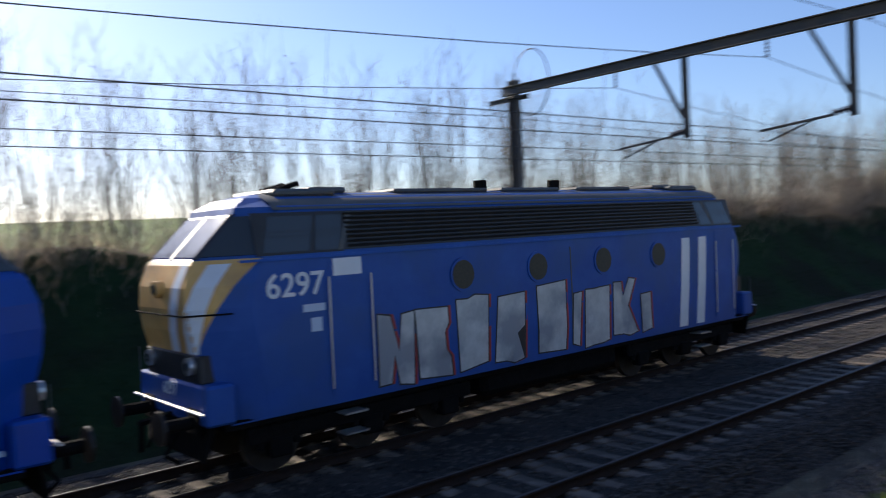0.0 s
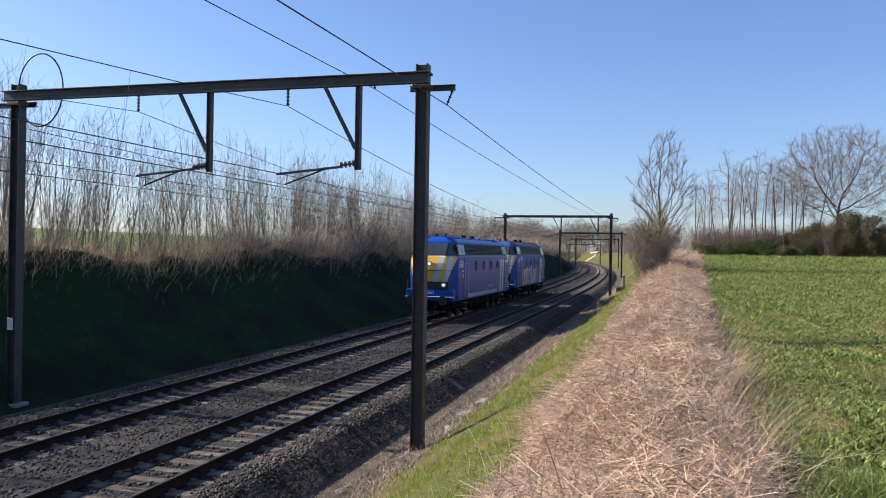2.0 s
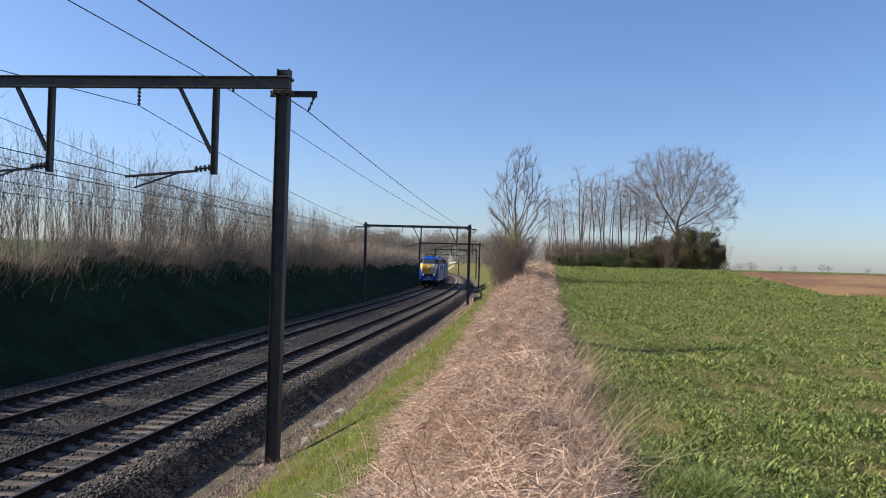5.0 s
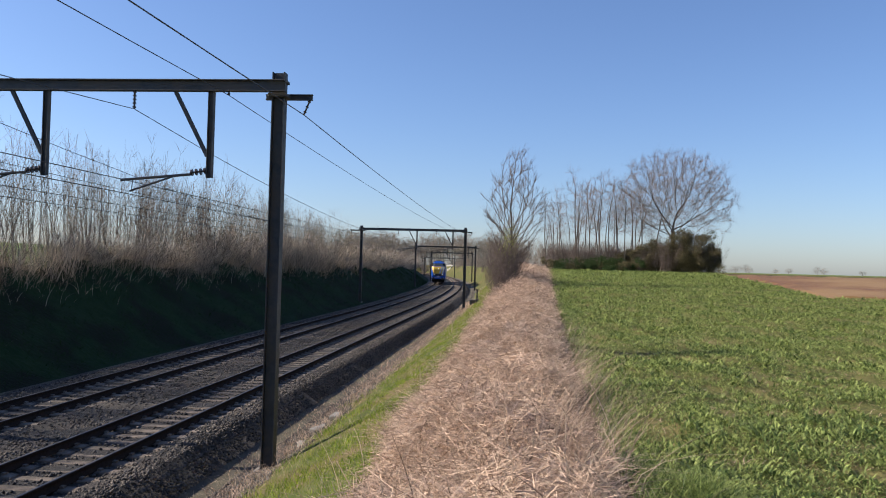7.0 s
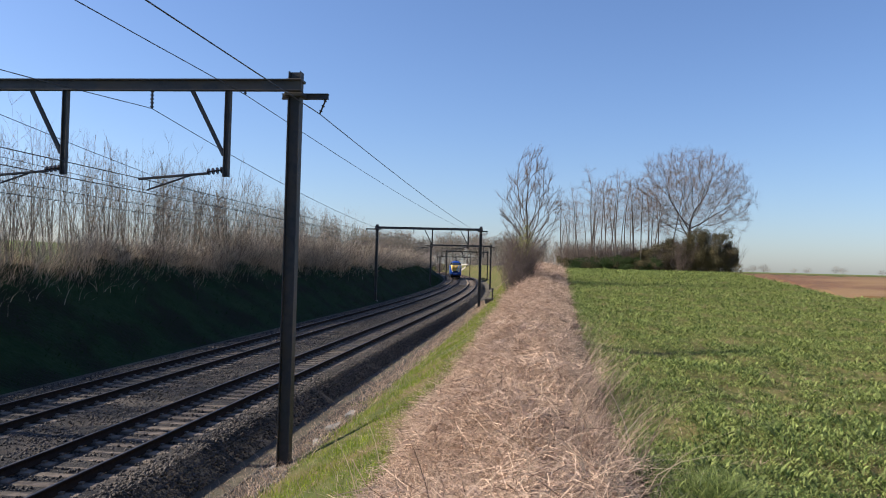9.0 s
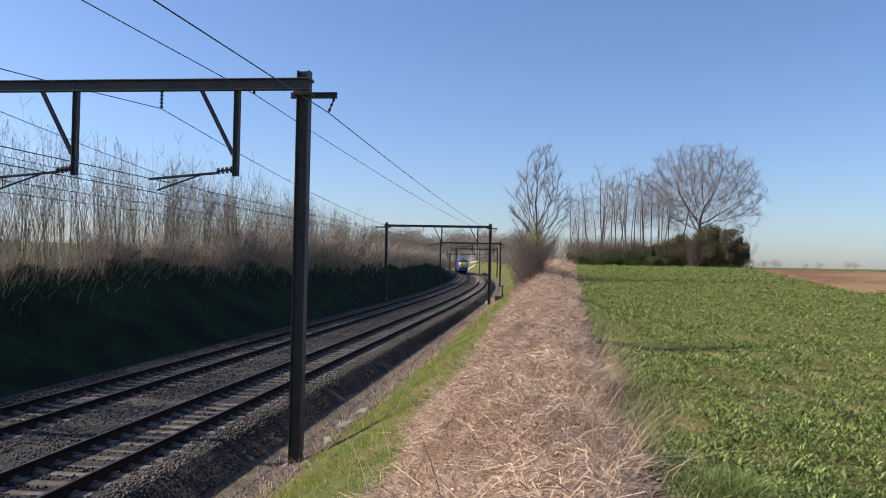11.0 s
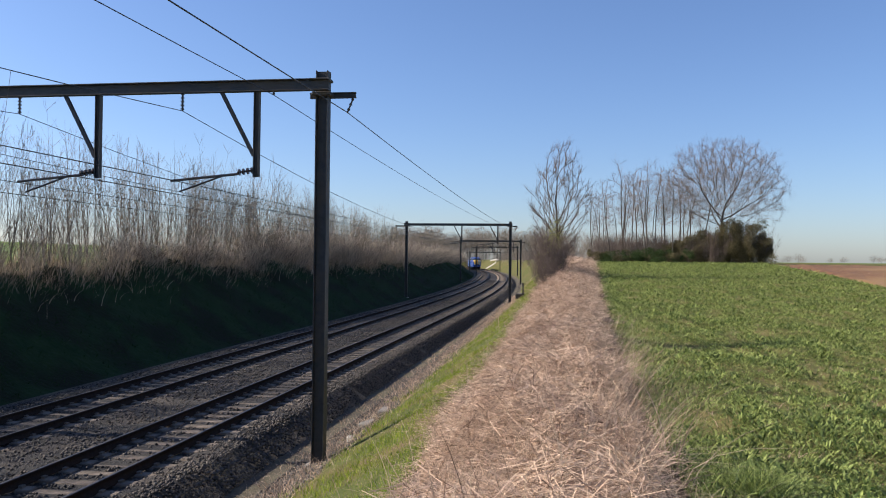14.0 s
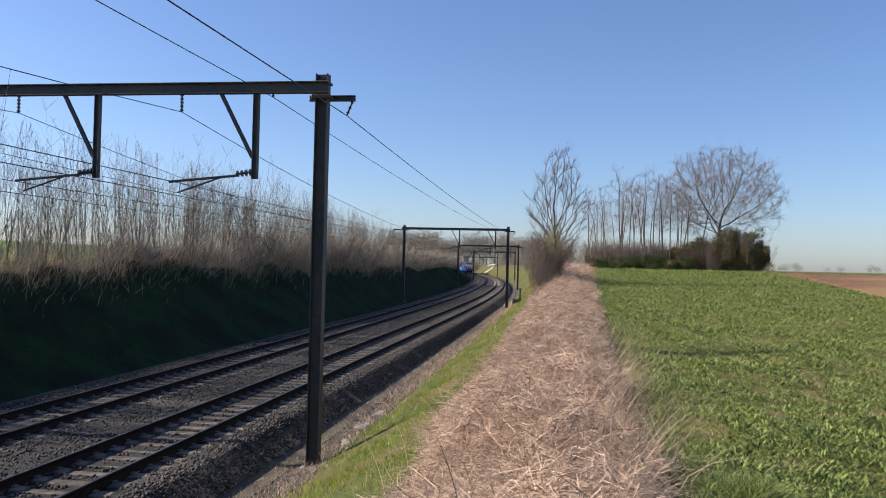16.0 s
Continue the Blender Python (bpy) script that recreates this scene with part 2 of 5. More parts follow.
def blades(base, height, width, lean, heading, rng, segs=3, curl=1.0):
    """Ribbons that rise from base, lean along heading and bend over: corners and faces."""
    n = len(base)
    s = np.linspace(0, 1, segs + 1)[None, :]
    up = height[:, None] * (s - 0.35 * curl * np.minimum(lean, 1.6)[:, None] * s ** 2)
    out = height[:, None] * lean[:, None] * s ** 1.6
    pts = np.empty((n, segs + 1, 3))
    pts[..., 0] = base[:, :1] + out * np.cos(heading)[:, None]
    pts[..., 1] = base[:, 1:2] + out * np.sin(heading)[:, None]
    pts[..., 2] = base[:, 2:3] + up
    a = rng.uniform(0, np.pi, n)
    side = np.stack([np.cos(a), np.sin(a), np.zeros(n)], 1)
    w = width[:, None] * (1 - 0.8 * s) * 0.5
    L, R = pts - side[:, None] * w[..., None], pts + side[:, None] * w[..., None]
    v = np.stack([L, R], 2).reshape(-1, 3)
    k = (segs + 1) * 2
    q = np.array([[2 * i, 2 * i + 1, 2 * i + 3, 2 * i + 2] for i in range(segs)])
    f = (np.arange(n)[:, None, None] * k + q[None]).reshape(-1, 4)
    return v, f


def stuff(name, v, f, material, label, category):
    return tagged(new(name, fast_mesh(name, v, f, material)), label, category, kind="stuff")


# ---------- the lie of the land ----------
NEAR_X, FAR_X = -8.44, -12.28   # middles of the two tracks


def shift(y):
    """How far the line has bent to the left at y."""
    return -0.00037 * np.clip(np.asarray(y, float) - 60, 0, 420) ** 2


def grade(y):
    """Height of the rail heads at y."""
    return 0.0035 * np.clip(np.asarray(y, float) - 10, 0, 400)


def smooth(a, b, v):
    s = np.clip((v - a) / (b - a), 0, 1)
    return s * s * (3 - 2 * s)


PROFILE_U = np.array([-3000, -900, -400, -200, -110, -60, -32, -22, -20.6, -16.0, -15.2, -5.5, -4.9, -3.3, -1.8, -0.9, -0.1, 0.5, 1.0, 2.0, 9000])
PROFILE_Z = np.array([20, 16, 12.5, 9.3, 6.9, 4.7, 3.85, 3.55, 3.35, 0.0, -0.35, -0.62, -0.45, 0.4, 1.25, 1.85, 2.15, 2.2, 2.1, 2.1, 2.1])


def ground(x, y):
    x, y = np.asarray(x, float), np.asarray(y, float)
    u = x - shift(y)
    z = np.interp(u, PROFILE_U, PROFILE_Z)
    d = np.sqrt(x * x + y * y)
    rise = 1.75 * smooth(8, 92, d) + 0.0035 * np.clip(d - 92, 0, 900)
    z = z + rise * smooth(-4.5, 0.5, u) + grade(y) * (1 - smooth(-4.5, 0.5, u)) * smooth(-60, -20, u)
    z = z + (0.22 * np.sin(y * 0.37 + 0.5 * np.sin(y * 0.11)) + 0.12 * np.sin(y * 1.07 + 1)) * smooth(-24, -21.5, u) * (1 - smooth(-20.2, -17, u))
    return z + 0.05 * np.sin(x * 1.7 + 0.6 * np.sin(y * 0.9)) * np.sin(y * 1.3) * smooth(0.4, 3, np.abs(u + 10.4) - 4.6) * (d < 200)


def build_ground():
    us = np.concatenate([[-3000, -1500, -900, -600, -400, -300, -200, -150, -110, -85, -60, -45, -32, -26], np.arange(-22, -14.9, 0.5), [-14, -10.4, -7, -6],
                         np.arange(-5.5, 6, 0.35), np.arange(6.5, 30, 1.2), [32, 36, 42, 50, 60, 75, 95, 120, 160, 220, 300, 450, 700, 1200, 3000]])
    us = np.unique(np.round(np.concatenate([us, [-20.6, -16.0, -15.2, -4.9, -1.8, 1.0]]), 3))
    ys = np.unique(np.concatenate([[-400, -150, -80, -50, -30], np.arange(-20, 60, 0.5), np.arange(60, 140, 2), np.arange(140, 480, 8), [520, 600, 750, 1000, 1500, 2500, 4000]]))
    U, Y = np.meshgrid(us, ys)
    X = U + shift(Y)
    v = np.stack([X, Y, ground(X, Y)], -1).reshape(-1, 3)
    nu, ny = len(us), len(ys)
    i, j = np.meshgrid(np.arange(nu - 1), np.arange(ny - 1))
    a = (j * nu + i).ravel()
    f = np.stack([a, a + 1, a + nu + 1, a + nu], 1)
    mid = ((us[:-1] + us[1:]) / 2)[i.ravel()]
    yy = ys[:-1][j.ravel()]
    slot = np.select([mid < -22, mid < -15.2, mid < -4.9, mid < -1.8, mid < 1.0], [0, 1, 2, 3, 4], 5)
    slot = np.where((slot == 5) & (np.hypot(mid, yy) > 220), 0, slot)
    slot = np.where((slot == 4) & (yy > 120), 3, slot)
    # the second slot, the far slope, has its shade painted into the turf colour
    me = fast_mesh("ground", v, f, [M_HILL, M_BANK_SHADE, M_FORM, M_VERGE, M_LITTER, M_FIELD], smooth=True)
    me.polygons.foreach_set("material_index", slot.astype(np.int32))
    tagged(new("ground", me), "railway cutting with grassy banks between open farm fields", "ground", kind="structure")
    # ploughed strip beyond the young crop
    S, T = np.meshgrid(np.linspace(0, 1, 60), np.linspace(0, 1, 50))
    X = 14.9 + S ** 1.6 * 190
    top = np.minimum(40.3 + (X - 14.9) / 0.105, np.clip(80 - (X - 23.5) * 0.2, 54, 200))
    Y = 40.0 + T * (top - 40.0)
    Z = ground(X, Y) + 0.13 * np.clip((top - Y) * 0.105, 0, 1) - 0.02 + 0.03 * np.sin(X * 6.0 + 0.4 * np.sin(Y)) - 0.35 * (T < 0.01)
    a = (np.meshgrid(np.arange(59), np.arange(49))[1] * 60 + np.meshgrid(np.arange(59), np.arange(49))[0]).ravel()
    me = fast_mesh("ploughed_field", np.stack([X, Y, Z], -1), np.stack([a, a + 1, a + 61, a + 60], 1), M_PLOUGH, smooth=True)
    tagged(new("ploughed_field", me), "strip of bare reddish-brown ploughed earth beyond the crop", "field", kind="structure")


build_ground()


# ---------- the line: ballast, sleepers, rails ----------
def build_ballast():
    us = np.array([-15.4, -14.6, -14.1, -13.45, -13.25, -11.31, -11.11, -10.36, -9.61, -9.41, -7.47, -7.27, -6.9, -6.7, -6.05, -5.3])
    zs = np.array([-0.42, -0.3, -0.18, -0.17, -0.21, -0.21, -0.17, -0.2, -0.17, -0.21, -0.21, -0.17, -0.16, -0.18, -0.68, -0.72])
    ys = np.unique(np.concatenate([np.arange(-40, 70, 0.4), np.arange(70, 480, 3.0)]))
    rng = np.random.default_rng(2)
    U, Y = np.meshgrid(us, ys)
    X = U + shift(Y) + np.where(np.abs(U + 10.4) > 4, 0.02, 0) * rng.normal(size=U.shape)
    Z = np.interp(U, us, zs) + grade(Y) + 0.012 * rng.normal(size=U.shape)
    nu, ny = len(us), len(ys)
    i, j = np.meshgrid(np.arange(nu - 1), np.arange(ny - 1))
    a = (j * nu + i).ravel()
    me = fast_mesh("ballast", np.stack([X, Y, Z], -1), np.stack([a, a + 1, a + nu + 1, a + nu], 1), M_BALLAST)
    tagged(new("ballast", me), "bed of dark crushed stone under two tracks", "ballast", kind="structure")
    # loose stones
    n = 46000
    y = -2 + 85 * rng.random(n) ** 1.7
    u = rng.uniform(-15.0, -5.5, n)
    on = np.minimum(np.abs(u - NEAR_X), np.abs(u - FAR_X)) < 0.84
    keep = ~on | (np.abs(((y + 8.0) / 0.6) % 1.0 - 0.5) < 0.25)
    y, u = y[keep], u[keep]
    n = len(y)
    ye = 4 + 60 * rng.random(26000) ** 1.5
    ue = rng.normal(-6.2, 0.6, 26000)
    yf = 60 + 90 * rng.random(9000)
    uf = rng.uniform(-15.0, -5.2, 9000)
    off = np.minimum(np.abs(uf - NEAR_X), np.abs(uf - FAR_X)) > 1.0
    yr = 4 + 66 * rng.random(24000) ** 1.5
    ur = rng.uniform(-6.1, -4.55, 24000) - 0.25 * np.sin(yr * 1.7) * rng.random(24000)
    y, u = np.concatenate([y, ye, yf[off], yr]), np.concatenate([u, np.where(ue < -7.1, -6.5, np.minimum(ue, -4.95)), uf[off], ur])
    n = len(y)
    z = np.maximum(np.interp(u, us, zs) + grade(y), np.where(u > -5.6, ground(u + shift(y), y) - 0.015, -9))
    s = rng.uniform(0.02, 0.042, n) * (1 + y / 120)
    o = np.array([(1, 0, 0), (0, 1, 0), (-1, 0, 0), (0, -1, 0), (0, 0, 0.8), (0, 0, -0.8)], float)
    v = o[None] * s[:, None, None] * rng.uniform(0.6, 1.3, (n, 6, 1))
    ang = rng.uniform(0, 6.28, n)
    c, k = np.cos(ang)[:, None], np.sin(ang)[:, None]
    tilt = rng.uniform(-0.5, 0.5, (n, 1))
    vx, vy = v[..., 0] * c - v[..., 1] * k, v[..., 0] * k + v[..., 1] * c
    vz = v[..., 2] + vx * tilt
    V = np.stack([vx + (u + shift(y))[:, None], vy + y[:, None], vz + z[:, None] + 0.012], -1)
    f0 = np.array([(0, 1, 4), (1, 2, 4), (2, 3, 4), (3, 0, 4), (1, 0, 5), (2, 1, 5), (3, 2, 5), (0, 3, 5)])
    F = (np.arange(n)[:, None, None] * 6 + f0[None]).reshape(-1, 3)
    stuff("ballast_stones", V.reshape(-1, 3), F, M_STONE, "loose grey and brown ballast stones around the sleepers", "stones")


def track_pose(xc, y, dz=0.0):
    slope = float(shift(y + 0.5) - shift(y - 0.5))
    return pose(xc + float(shift(y)), y, float(grade(y)) + dz, 0, 0, math.degrees(-math.atan(slope)) )


def build_track(xc, label):
    track = new("railway_track")
    tagged(track, label, "railway track", group="tracks of the line", kind="structure")
    ys = np.unique(np.concatenate([np.arange(-40, 80, 2.0), np.arange(80, 480, 4.0)]))
    prof = np.array([(-0.07, -0.172), (0.07, -0.172), (0.07, -0.155), (0.012, -0.13), (0.012, -0.045), (0.036, -0.035), (0.036, -0.006), (0.028, 0.0), (-0.028, 0.0), (-0.036, -0.006), (-0.036, -0.035), (-0.012, -0.045), (-0.012, -0.13), (-0.07, -0.155)])
    k = len(prof)
    for side in (-0.735, 0.735):
        v = np.stack([(xc + side + shift(ys))[:, None] + prof[None, :, 0], np.repeat(ys[:, None], k, 1), grade(ys)[:, None] + prof[None, :, 1]], -1)
        i = np.arange(k)
        f = np.concatenate([np.stack([s * k + i, s * k + (i + 1) % k, (s + 1) * k + (i + 1) % k, (s + 1) * k + i], 1) for s in range(len(ys) - 1)])
        me = fast_mesh("rail", v, f, [M_RAIL, M_RAILTOP])
        me.polygons.foreach_set("material_index", np.tile((i == 7).astype(np.int32), len(ys) - 1))
        ob = new("rail", me)
        ob.parent = track
        tagged(ob, "rusty rail with a worn bright head")
    # sleepers with a dished middle
    bm = bmesh.new()
    for x0, x1, h in ((-1.25, -0.42, 0.0), (0.42, 1.25, 0.0), (-0.42, 0.42, -0.035)):
        box(bm, x0, x1, -0.13, 0.13, -0.3, -0.165 + h, 0.018)
    for s in (-0.735, 0.735):
        for q in (-0.1, 0.1):
            box(bm, s + q - 0.035, s + q + 0.035, -0.05, 0.05, -0.166, -0.125)
    sl = bpy.data.meshes.new("sleeper")
    bm.to_mesh(sl)
    bm.free()
    sl.materials.append(M_SLEEPER)
    rng = np.random.default_rng(5)
    y = -8.0
    co = np.empty(len(sl.vertices) * 3, np.float32)
    sl.vertices.foreach_get("co", co)
    n = 0
    while y < 150:
        ob = new("sleeper", sl)
        ob.parent = track
        ob.matrix_basis = track_pose(xc + rng.normal() * 0.012, y, rng.normal() * 0.004)
        y += 0.6
        n += 1
    # the far sleepers, too small to pick apart
    ys = np.arange(150.2, 420, 0.6)
    o = np.array([(-1.25, -0.13, -0.165), (1.25, -0.13, -0.165), (1.25, 0.13, -0.165), (-1.25, 0.13, -0.165), (-1.25, -0.13, -0.3), (1.25, -0.13, -0.3), (1.25, 0.13, -0.3), (-1.25, 0.13, -0.3)])
    v = o[None] + np.stack([xc + shift(ys), ys, grade(ys)], 1)[:, None]
    f = np.array([(0, 1, 2, 3), (4, 5, 1, 0), (5, 6, 2, 1), (6, 7, 3, 2), (7, 4, 0, 3)])
    ob = new("far_sleepers", fast_mesh("far_sleepers", v, (np.arange(len(ys))[:, None, None] * 8 + f[None]).reshape(-1, 4), M_SLEEPER))
    ob.parent = track
    ob["kind"] = "stuff"


# ---------- overhead line ----------
MASTS = [  # y, x of the right and left mast, top
    (16.3, -5.08, -15.63, 7.75), (79.8, -5.35, -15.9, 7.82), (139.0, -7.5, -18.0, 7.75), (199.0, -11.5, -21.8, 7.85), (266.0, -21.2, -31.4, 7.3), (-48.0, -5.08, -15.63, 7.75)]


def beam_h(bm, a, b, w, h, up=(0, 0, 1)):
    """A rolled H section from a to b: two flanges and a web."""
    a, b = Vector(a), Vector(b)
    d = (b - a).normalized()
    s = d.cross(Vector(up)).normalized()
    n = s.cross(d).normalized()
    c, k, g = h / 2, w / 2, 0.009
    q = [(-k, -c), (k, -c), (k, -c + 2 * g), (g, -c + 2 * g), (g, c - 2 * g), (k, c - 2 * g), (k, c), (-k, c), (-k, c - 2 * g), (-g, c - 2 * g), (-g, -c + 2 * g), (-k, -c + 2 * g)]
    A = [bm.verts.new(a + s * x + n * z) for x, z in q]
    B = [bm.verts.new(b + s * x + n * z) for x, z in q]
    bm.faces.new(A[::-1]), bm.faces.new(B)
    for i in range(12):
        j = (i + 1) % 12
        bm.faces.new((A[i], A[j], B[j], B[i]))
    return bm


def insulator(bm, a, b, r=0.055, n=4):
    bar(bm, a, b, 0.02, 6)
    a, b = Vector(a), Vector(b)
    for i in range(n):
        c = a.lerp(b, (i + 0.5) / n)
        d = (b - a).normalized() * 0.014
        bar(bm, c - d, c + d, r, 8)
    return bm


def portal(y, xr, xl, top, first):
    zg_r, zg_l = float(ground(xr, y)) - 0.15, float(ground(xl, y)) - 0.15
    g = new("catenary_portal")
    g.location = (xr, y, float(ground(xr, y)))
    tagged(g, "dark steel catenary portal spanning both railway tracks", "catenary portal", group="portals over the line")
    off = Vector(g.location)
    P = lambda x, yy, z: Vector((x, yy, z)) - off
    dy = float(shift(y + 1) - shift(y - 1)) / 2
    yl = y + 0.0
    bz = top - 0.33
    for x, zg in ((xr, zg_r), (xl, zg_l)):
        bm = bmesh.new()
        beam_h(bm, P(x, y, zg), P(x, y, top), 0.24, 0.26, (1, 0, 0))
        mast = part("mast", bm, M_STEEL, g)
        bm = bmesh.new()
        box(bm, x - off.x - 0.26, x - off.x + 0.26, -0.26, 0.26, zg - 0.25 - off.z, zg + 0.12 - off.z, 0.03)
        part("footing", bm, M_CONC, mast, "weathered concrete footing")
        bm = bmesh.new()
        box(bm, x - off.x - 0.2, x - off.x + 0.2, -0.17, 0.17, bz - 0.02 - off.z - 0.18, bz - off.z - 0.12, 0.01)
        part("clamp", bm, M_STEEL, mast)
        bm = bmesh.new()
        box(bm, x - off.x - 0.17, x - off.x + 0.17, -0.16, 0.16, bz + 0.11 - off.z, bz + 0.17 - off.z, 0.01)
        part("clamp", bm, M_STEEL, mast)
    bm = bmesh.new()
    beam_h(bm, P(xl - 0.2, y - 0.26, bz), P(xr + 0.2, y - 0.26, bz), 0.16, 0.24)
    part("crossbeam", bm, M_STEEL, g)
    # outrigger arms that carry the feeders
    for x, s, far in ((xr, 1, 0.66), (xl, -1, 1.2)):
        bm = bmesh.new()
        beam_h(bm, P(x - 0.35 * s, y + 0.2, bz - 0.14), P(x + far * s, y + 0.2, bz - 0.14), 0.09, 0.12)
        arm = part("outrigger", bm, M_STEEL, g)
        bm = bmesh.new()
        insulator(bm, P(x + (far - 0.05) * s, y + 0.2, bz - 0.18), P(x + (far - 0.18) * s, y + 0.2, bz - 0.5), 0.035, 3)
        part("insulator", bm, M_INSUL, arm)
    for xc in (NEAR_X, FAR_X):
        xt = xc + float(shift(y))
        xd = xt + (2.0 if xc == NEAR_X else 2.22)
        zb = bz - 1.93
        bm = bmesh.new()
        beam_h(bm, P(xd, y - 0.26, zb), P(xd, y - 0.26, bz - 0.1), 0.11, 0.12, (1, 0, 0))
        post = part("drop_post", bm, M_STEEL, g)
        bm = bmesh.new()
        beam_h(bm, P(xd - 0.06, y - 0.26, zb + 0.45), P(xd - 0.8, y - 0.26, bz - 0.1), 0.07, 0.08, (0, 1, 0))
        part("brace", bm, M_STEEL, g)
        bm = bmesh.new()
        insulator(bm, P(xd - 0.05, y - 0.26, zb + 0.15), P(xd - 0.42, y - 0.26, zb + 0.1), 0.07, 4)
        part("insulator", bm, M_INSUL, post)
        bm = bmesh.new()
        bar(bm, P(xd - 0.4, y - 0.26, zb + 0.07), P(xd - 1.92, y - 0.26, zb - 0.07), 0.028)
        bar(bm, P(xd - 0.75, y - 0.26, zb + 0.03), P(xd - 1.72, y - 0.26, zb - 0.3), 0.02)
        bar(bm, P(xd - 1.66, y - 0.26, zb - 0.05), P(xd - 1.68, y - 0.26, zb - 0.3), 0.01)
        part("registration_arm", bm, M_STEEL, g)
        bm = bmesh.new()
        insulator(bm, P(xt + 0.32, y - 0.26, bz - 0.1), P(xt + 0.32, y - 0.26, bz - 0.5), 0.04, 5)
        part("insulator", bm, M_INSUL, g)
    bm = bmesh.new()
    insulator(bm, P(xr - 1.0, y - 0.26, bz - 0.08), P(xr - 1.0, y - 0.26, bz - 0.2), 0.03, 2)
    part("insulator", bm, M_INSUL, g)
    if first:
        # slack feeder loop over the left mast, and a plate on it
        cu = bpy.data.curves.new("cable_loop", "CURVE")
        cu.dimensions, cu.bevel_depth = "3D", 0.018
        sp = cu.splines.new("POLY")
        n = 40
        sp.points.add(n - 1)
        for i in range(n):
            a = 2 * math.pi * i / n
            q = P(xl + 0.83 + 0.66 * math.cos(a), y - 0.2, top - 0.2 + 0.89 * math.sin(a))
            sp.points[i].co = (*q, 1)
        sp.use_cyclic_u = True
        cu.materials.append(M_WIRE)
        ob = new("cable_loop", cu)
        ob.parent = g
        bm = bmesh.new()
        box(bm, xl - off.x - 0.08, xl - off.x + 0.08, -0.16, -0.135, 1.65 - off.z, 1.95 - off.z, 0.005)
        part("mast_plate", bm, M_WHITE, g, "small pale plate with unreadable marks")
    return g


def wire(name, pts, r, label, sag=0.0):
    """A wire through the supports pts, with a sag between each two."""
    cu = bpy.data.curves.new(name, "CURVE")
    cu.dimensions, cu.bevel_depth, cu.bevel_resolution = "3D", r, 1
    cu.use_fill_caps = True
    out = []
    for a, b in zip(pts[:-1], pts[1:]):
        for i in range(16):
            s = i / 16
            p = Vector(a).lerp(Vector(b), s)
            p.z -= 4 * sag * s * (1 - s)
            out.append(p)
    out.append(Vector(pts[-1]))
    sp = cu.splines.new("POLY")
    sp.points.add(len(out) - 1)
    for q, p in zip(sp.points, out):
        q.co = (*p, 1)
    cu.materials.append(M_WIRE)
    return tagged(new(name, cu), label, "wire", group="wires over the line", kind="structure")


def build_overhead():
    for k, (y, xr, xl, top) in enumerate(MASTS):
        portal(y, xr, xl, top, k == 0)
    m = sorted(MASTS)
    end = []
    for q in (340, 420):
        end.append((q, -5.08 + float(shift(q)), -15.63 + float(shift(q)), 7.6))
    m = m + end
    for xc in (NEAR_X, FAR_X):
        tr = lambda q: xc + float(shift(q[0]))
        contact = [(tr(q) + 0.25 - 0.3 * (i % 2), q[0] - 0.26, q[3] - 2.57) for i, q in enumerate(m)]
        wire("contact_wire", contact, 0.009, "taut grooved copper contact wire over the track", 0.02)
        mess = [(tr(q) + 0.32, q[0] - 0.26, q[3] - 0.83) for q in m]
        wire("messenger_wire", mess, 0.008, "sagging messenger wire that carries the contact wire", 1.35)
        aux = [(tr(q) + 0.18, q[0] - 0.26, q[3] - 2.33) for i, q in enumerate(m)]
        wire("auxiliary_wire", aux, 0.009, "auxiliary catenary wire above the contact wire", 0.05)
        # droppers of the nearest spans
        for a, b, c in zip(m[:3], m[1:4], range(3)):
            for i in range(1, 12):
                s = i / 12
                x0 = tr(a) * (1 - s) + tr(b) * s
                yy = (a[0] * (1 - s) + b[0] * s) - 0.26
                t0 = a[3] * (1 - s) + b[3] * s
                cu = wire("dropper", [(x0 + 0.32, yy, t0 - 0.83 - 5.4 * s * (1 - s)), (x0 + 0.18, yy, t0 - 2.33 - 0.2 * s * (1 - s)), (x0 + 0.1, yy, t0 - 2.57 - 0.08 * s * (1 - s))], 0.003, "thin dropper wire between messenger and contact wire")
    wire("feeder_wire", [(q[1] + 0.48, q[0] + 0.2, q[3] - 0.84) for q in m], 0.01, "feeder wire on the outrigger arms", 0.32)
    wire("feeder_wire", [(q[2] - 1.02, q[0] + 0.2, q[3] - 0.84) for q in m], 0.01, "feeder wire on the outrigger arms", 0.32)
    wire("return_wire", [(q[1] - 1.0, q[0] - 0.26, q[3] - 0.53) for q in m], 0.008, "thin return wire hung below the crossbeams", 0.3)


build_ballast()


# ---------- the two locomotives ----------
LEN = 15.5
LAYERS = [  # height, inset of the nose, half width of the nose, half width, length of the bevelled corner
    (0.98, 0.22, 0.95, 1.34, 0.75), (1.75, 0.1, 0.95, 1.36, 0.8), (2.03, 0.04, 0.93, 1.37, 0.82), (2.36, -0.05, 0.93, 1.37, 0.84), (2.7, -0.09, 0.92, 1.37, 0.86), (3.03, -0.07, 0.9, 1.37, 0.88), (3.36, 0.05, 0.86, 1.36, 0.9), (3.42, 0.1, 0.84, 1.34, 0.9),
    (4.1, 0.78, 0.82, 1.16, 0.62), (4.2, 0.82, 0.8, 1.1, 0.6), (4.36, 1.1, 0.6, 0.78, 0.5), (4.43, 1.4, 0.3, 0.45, 0.4)]


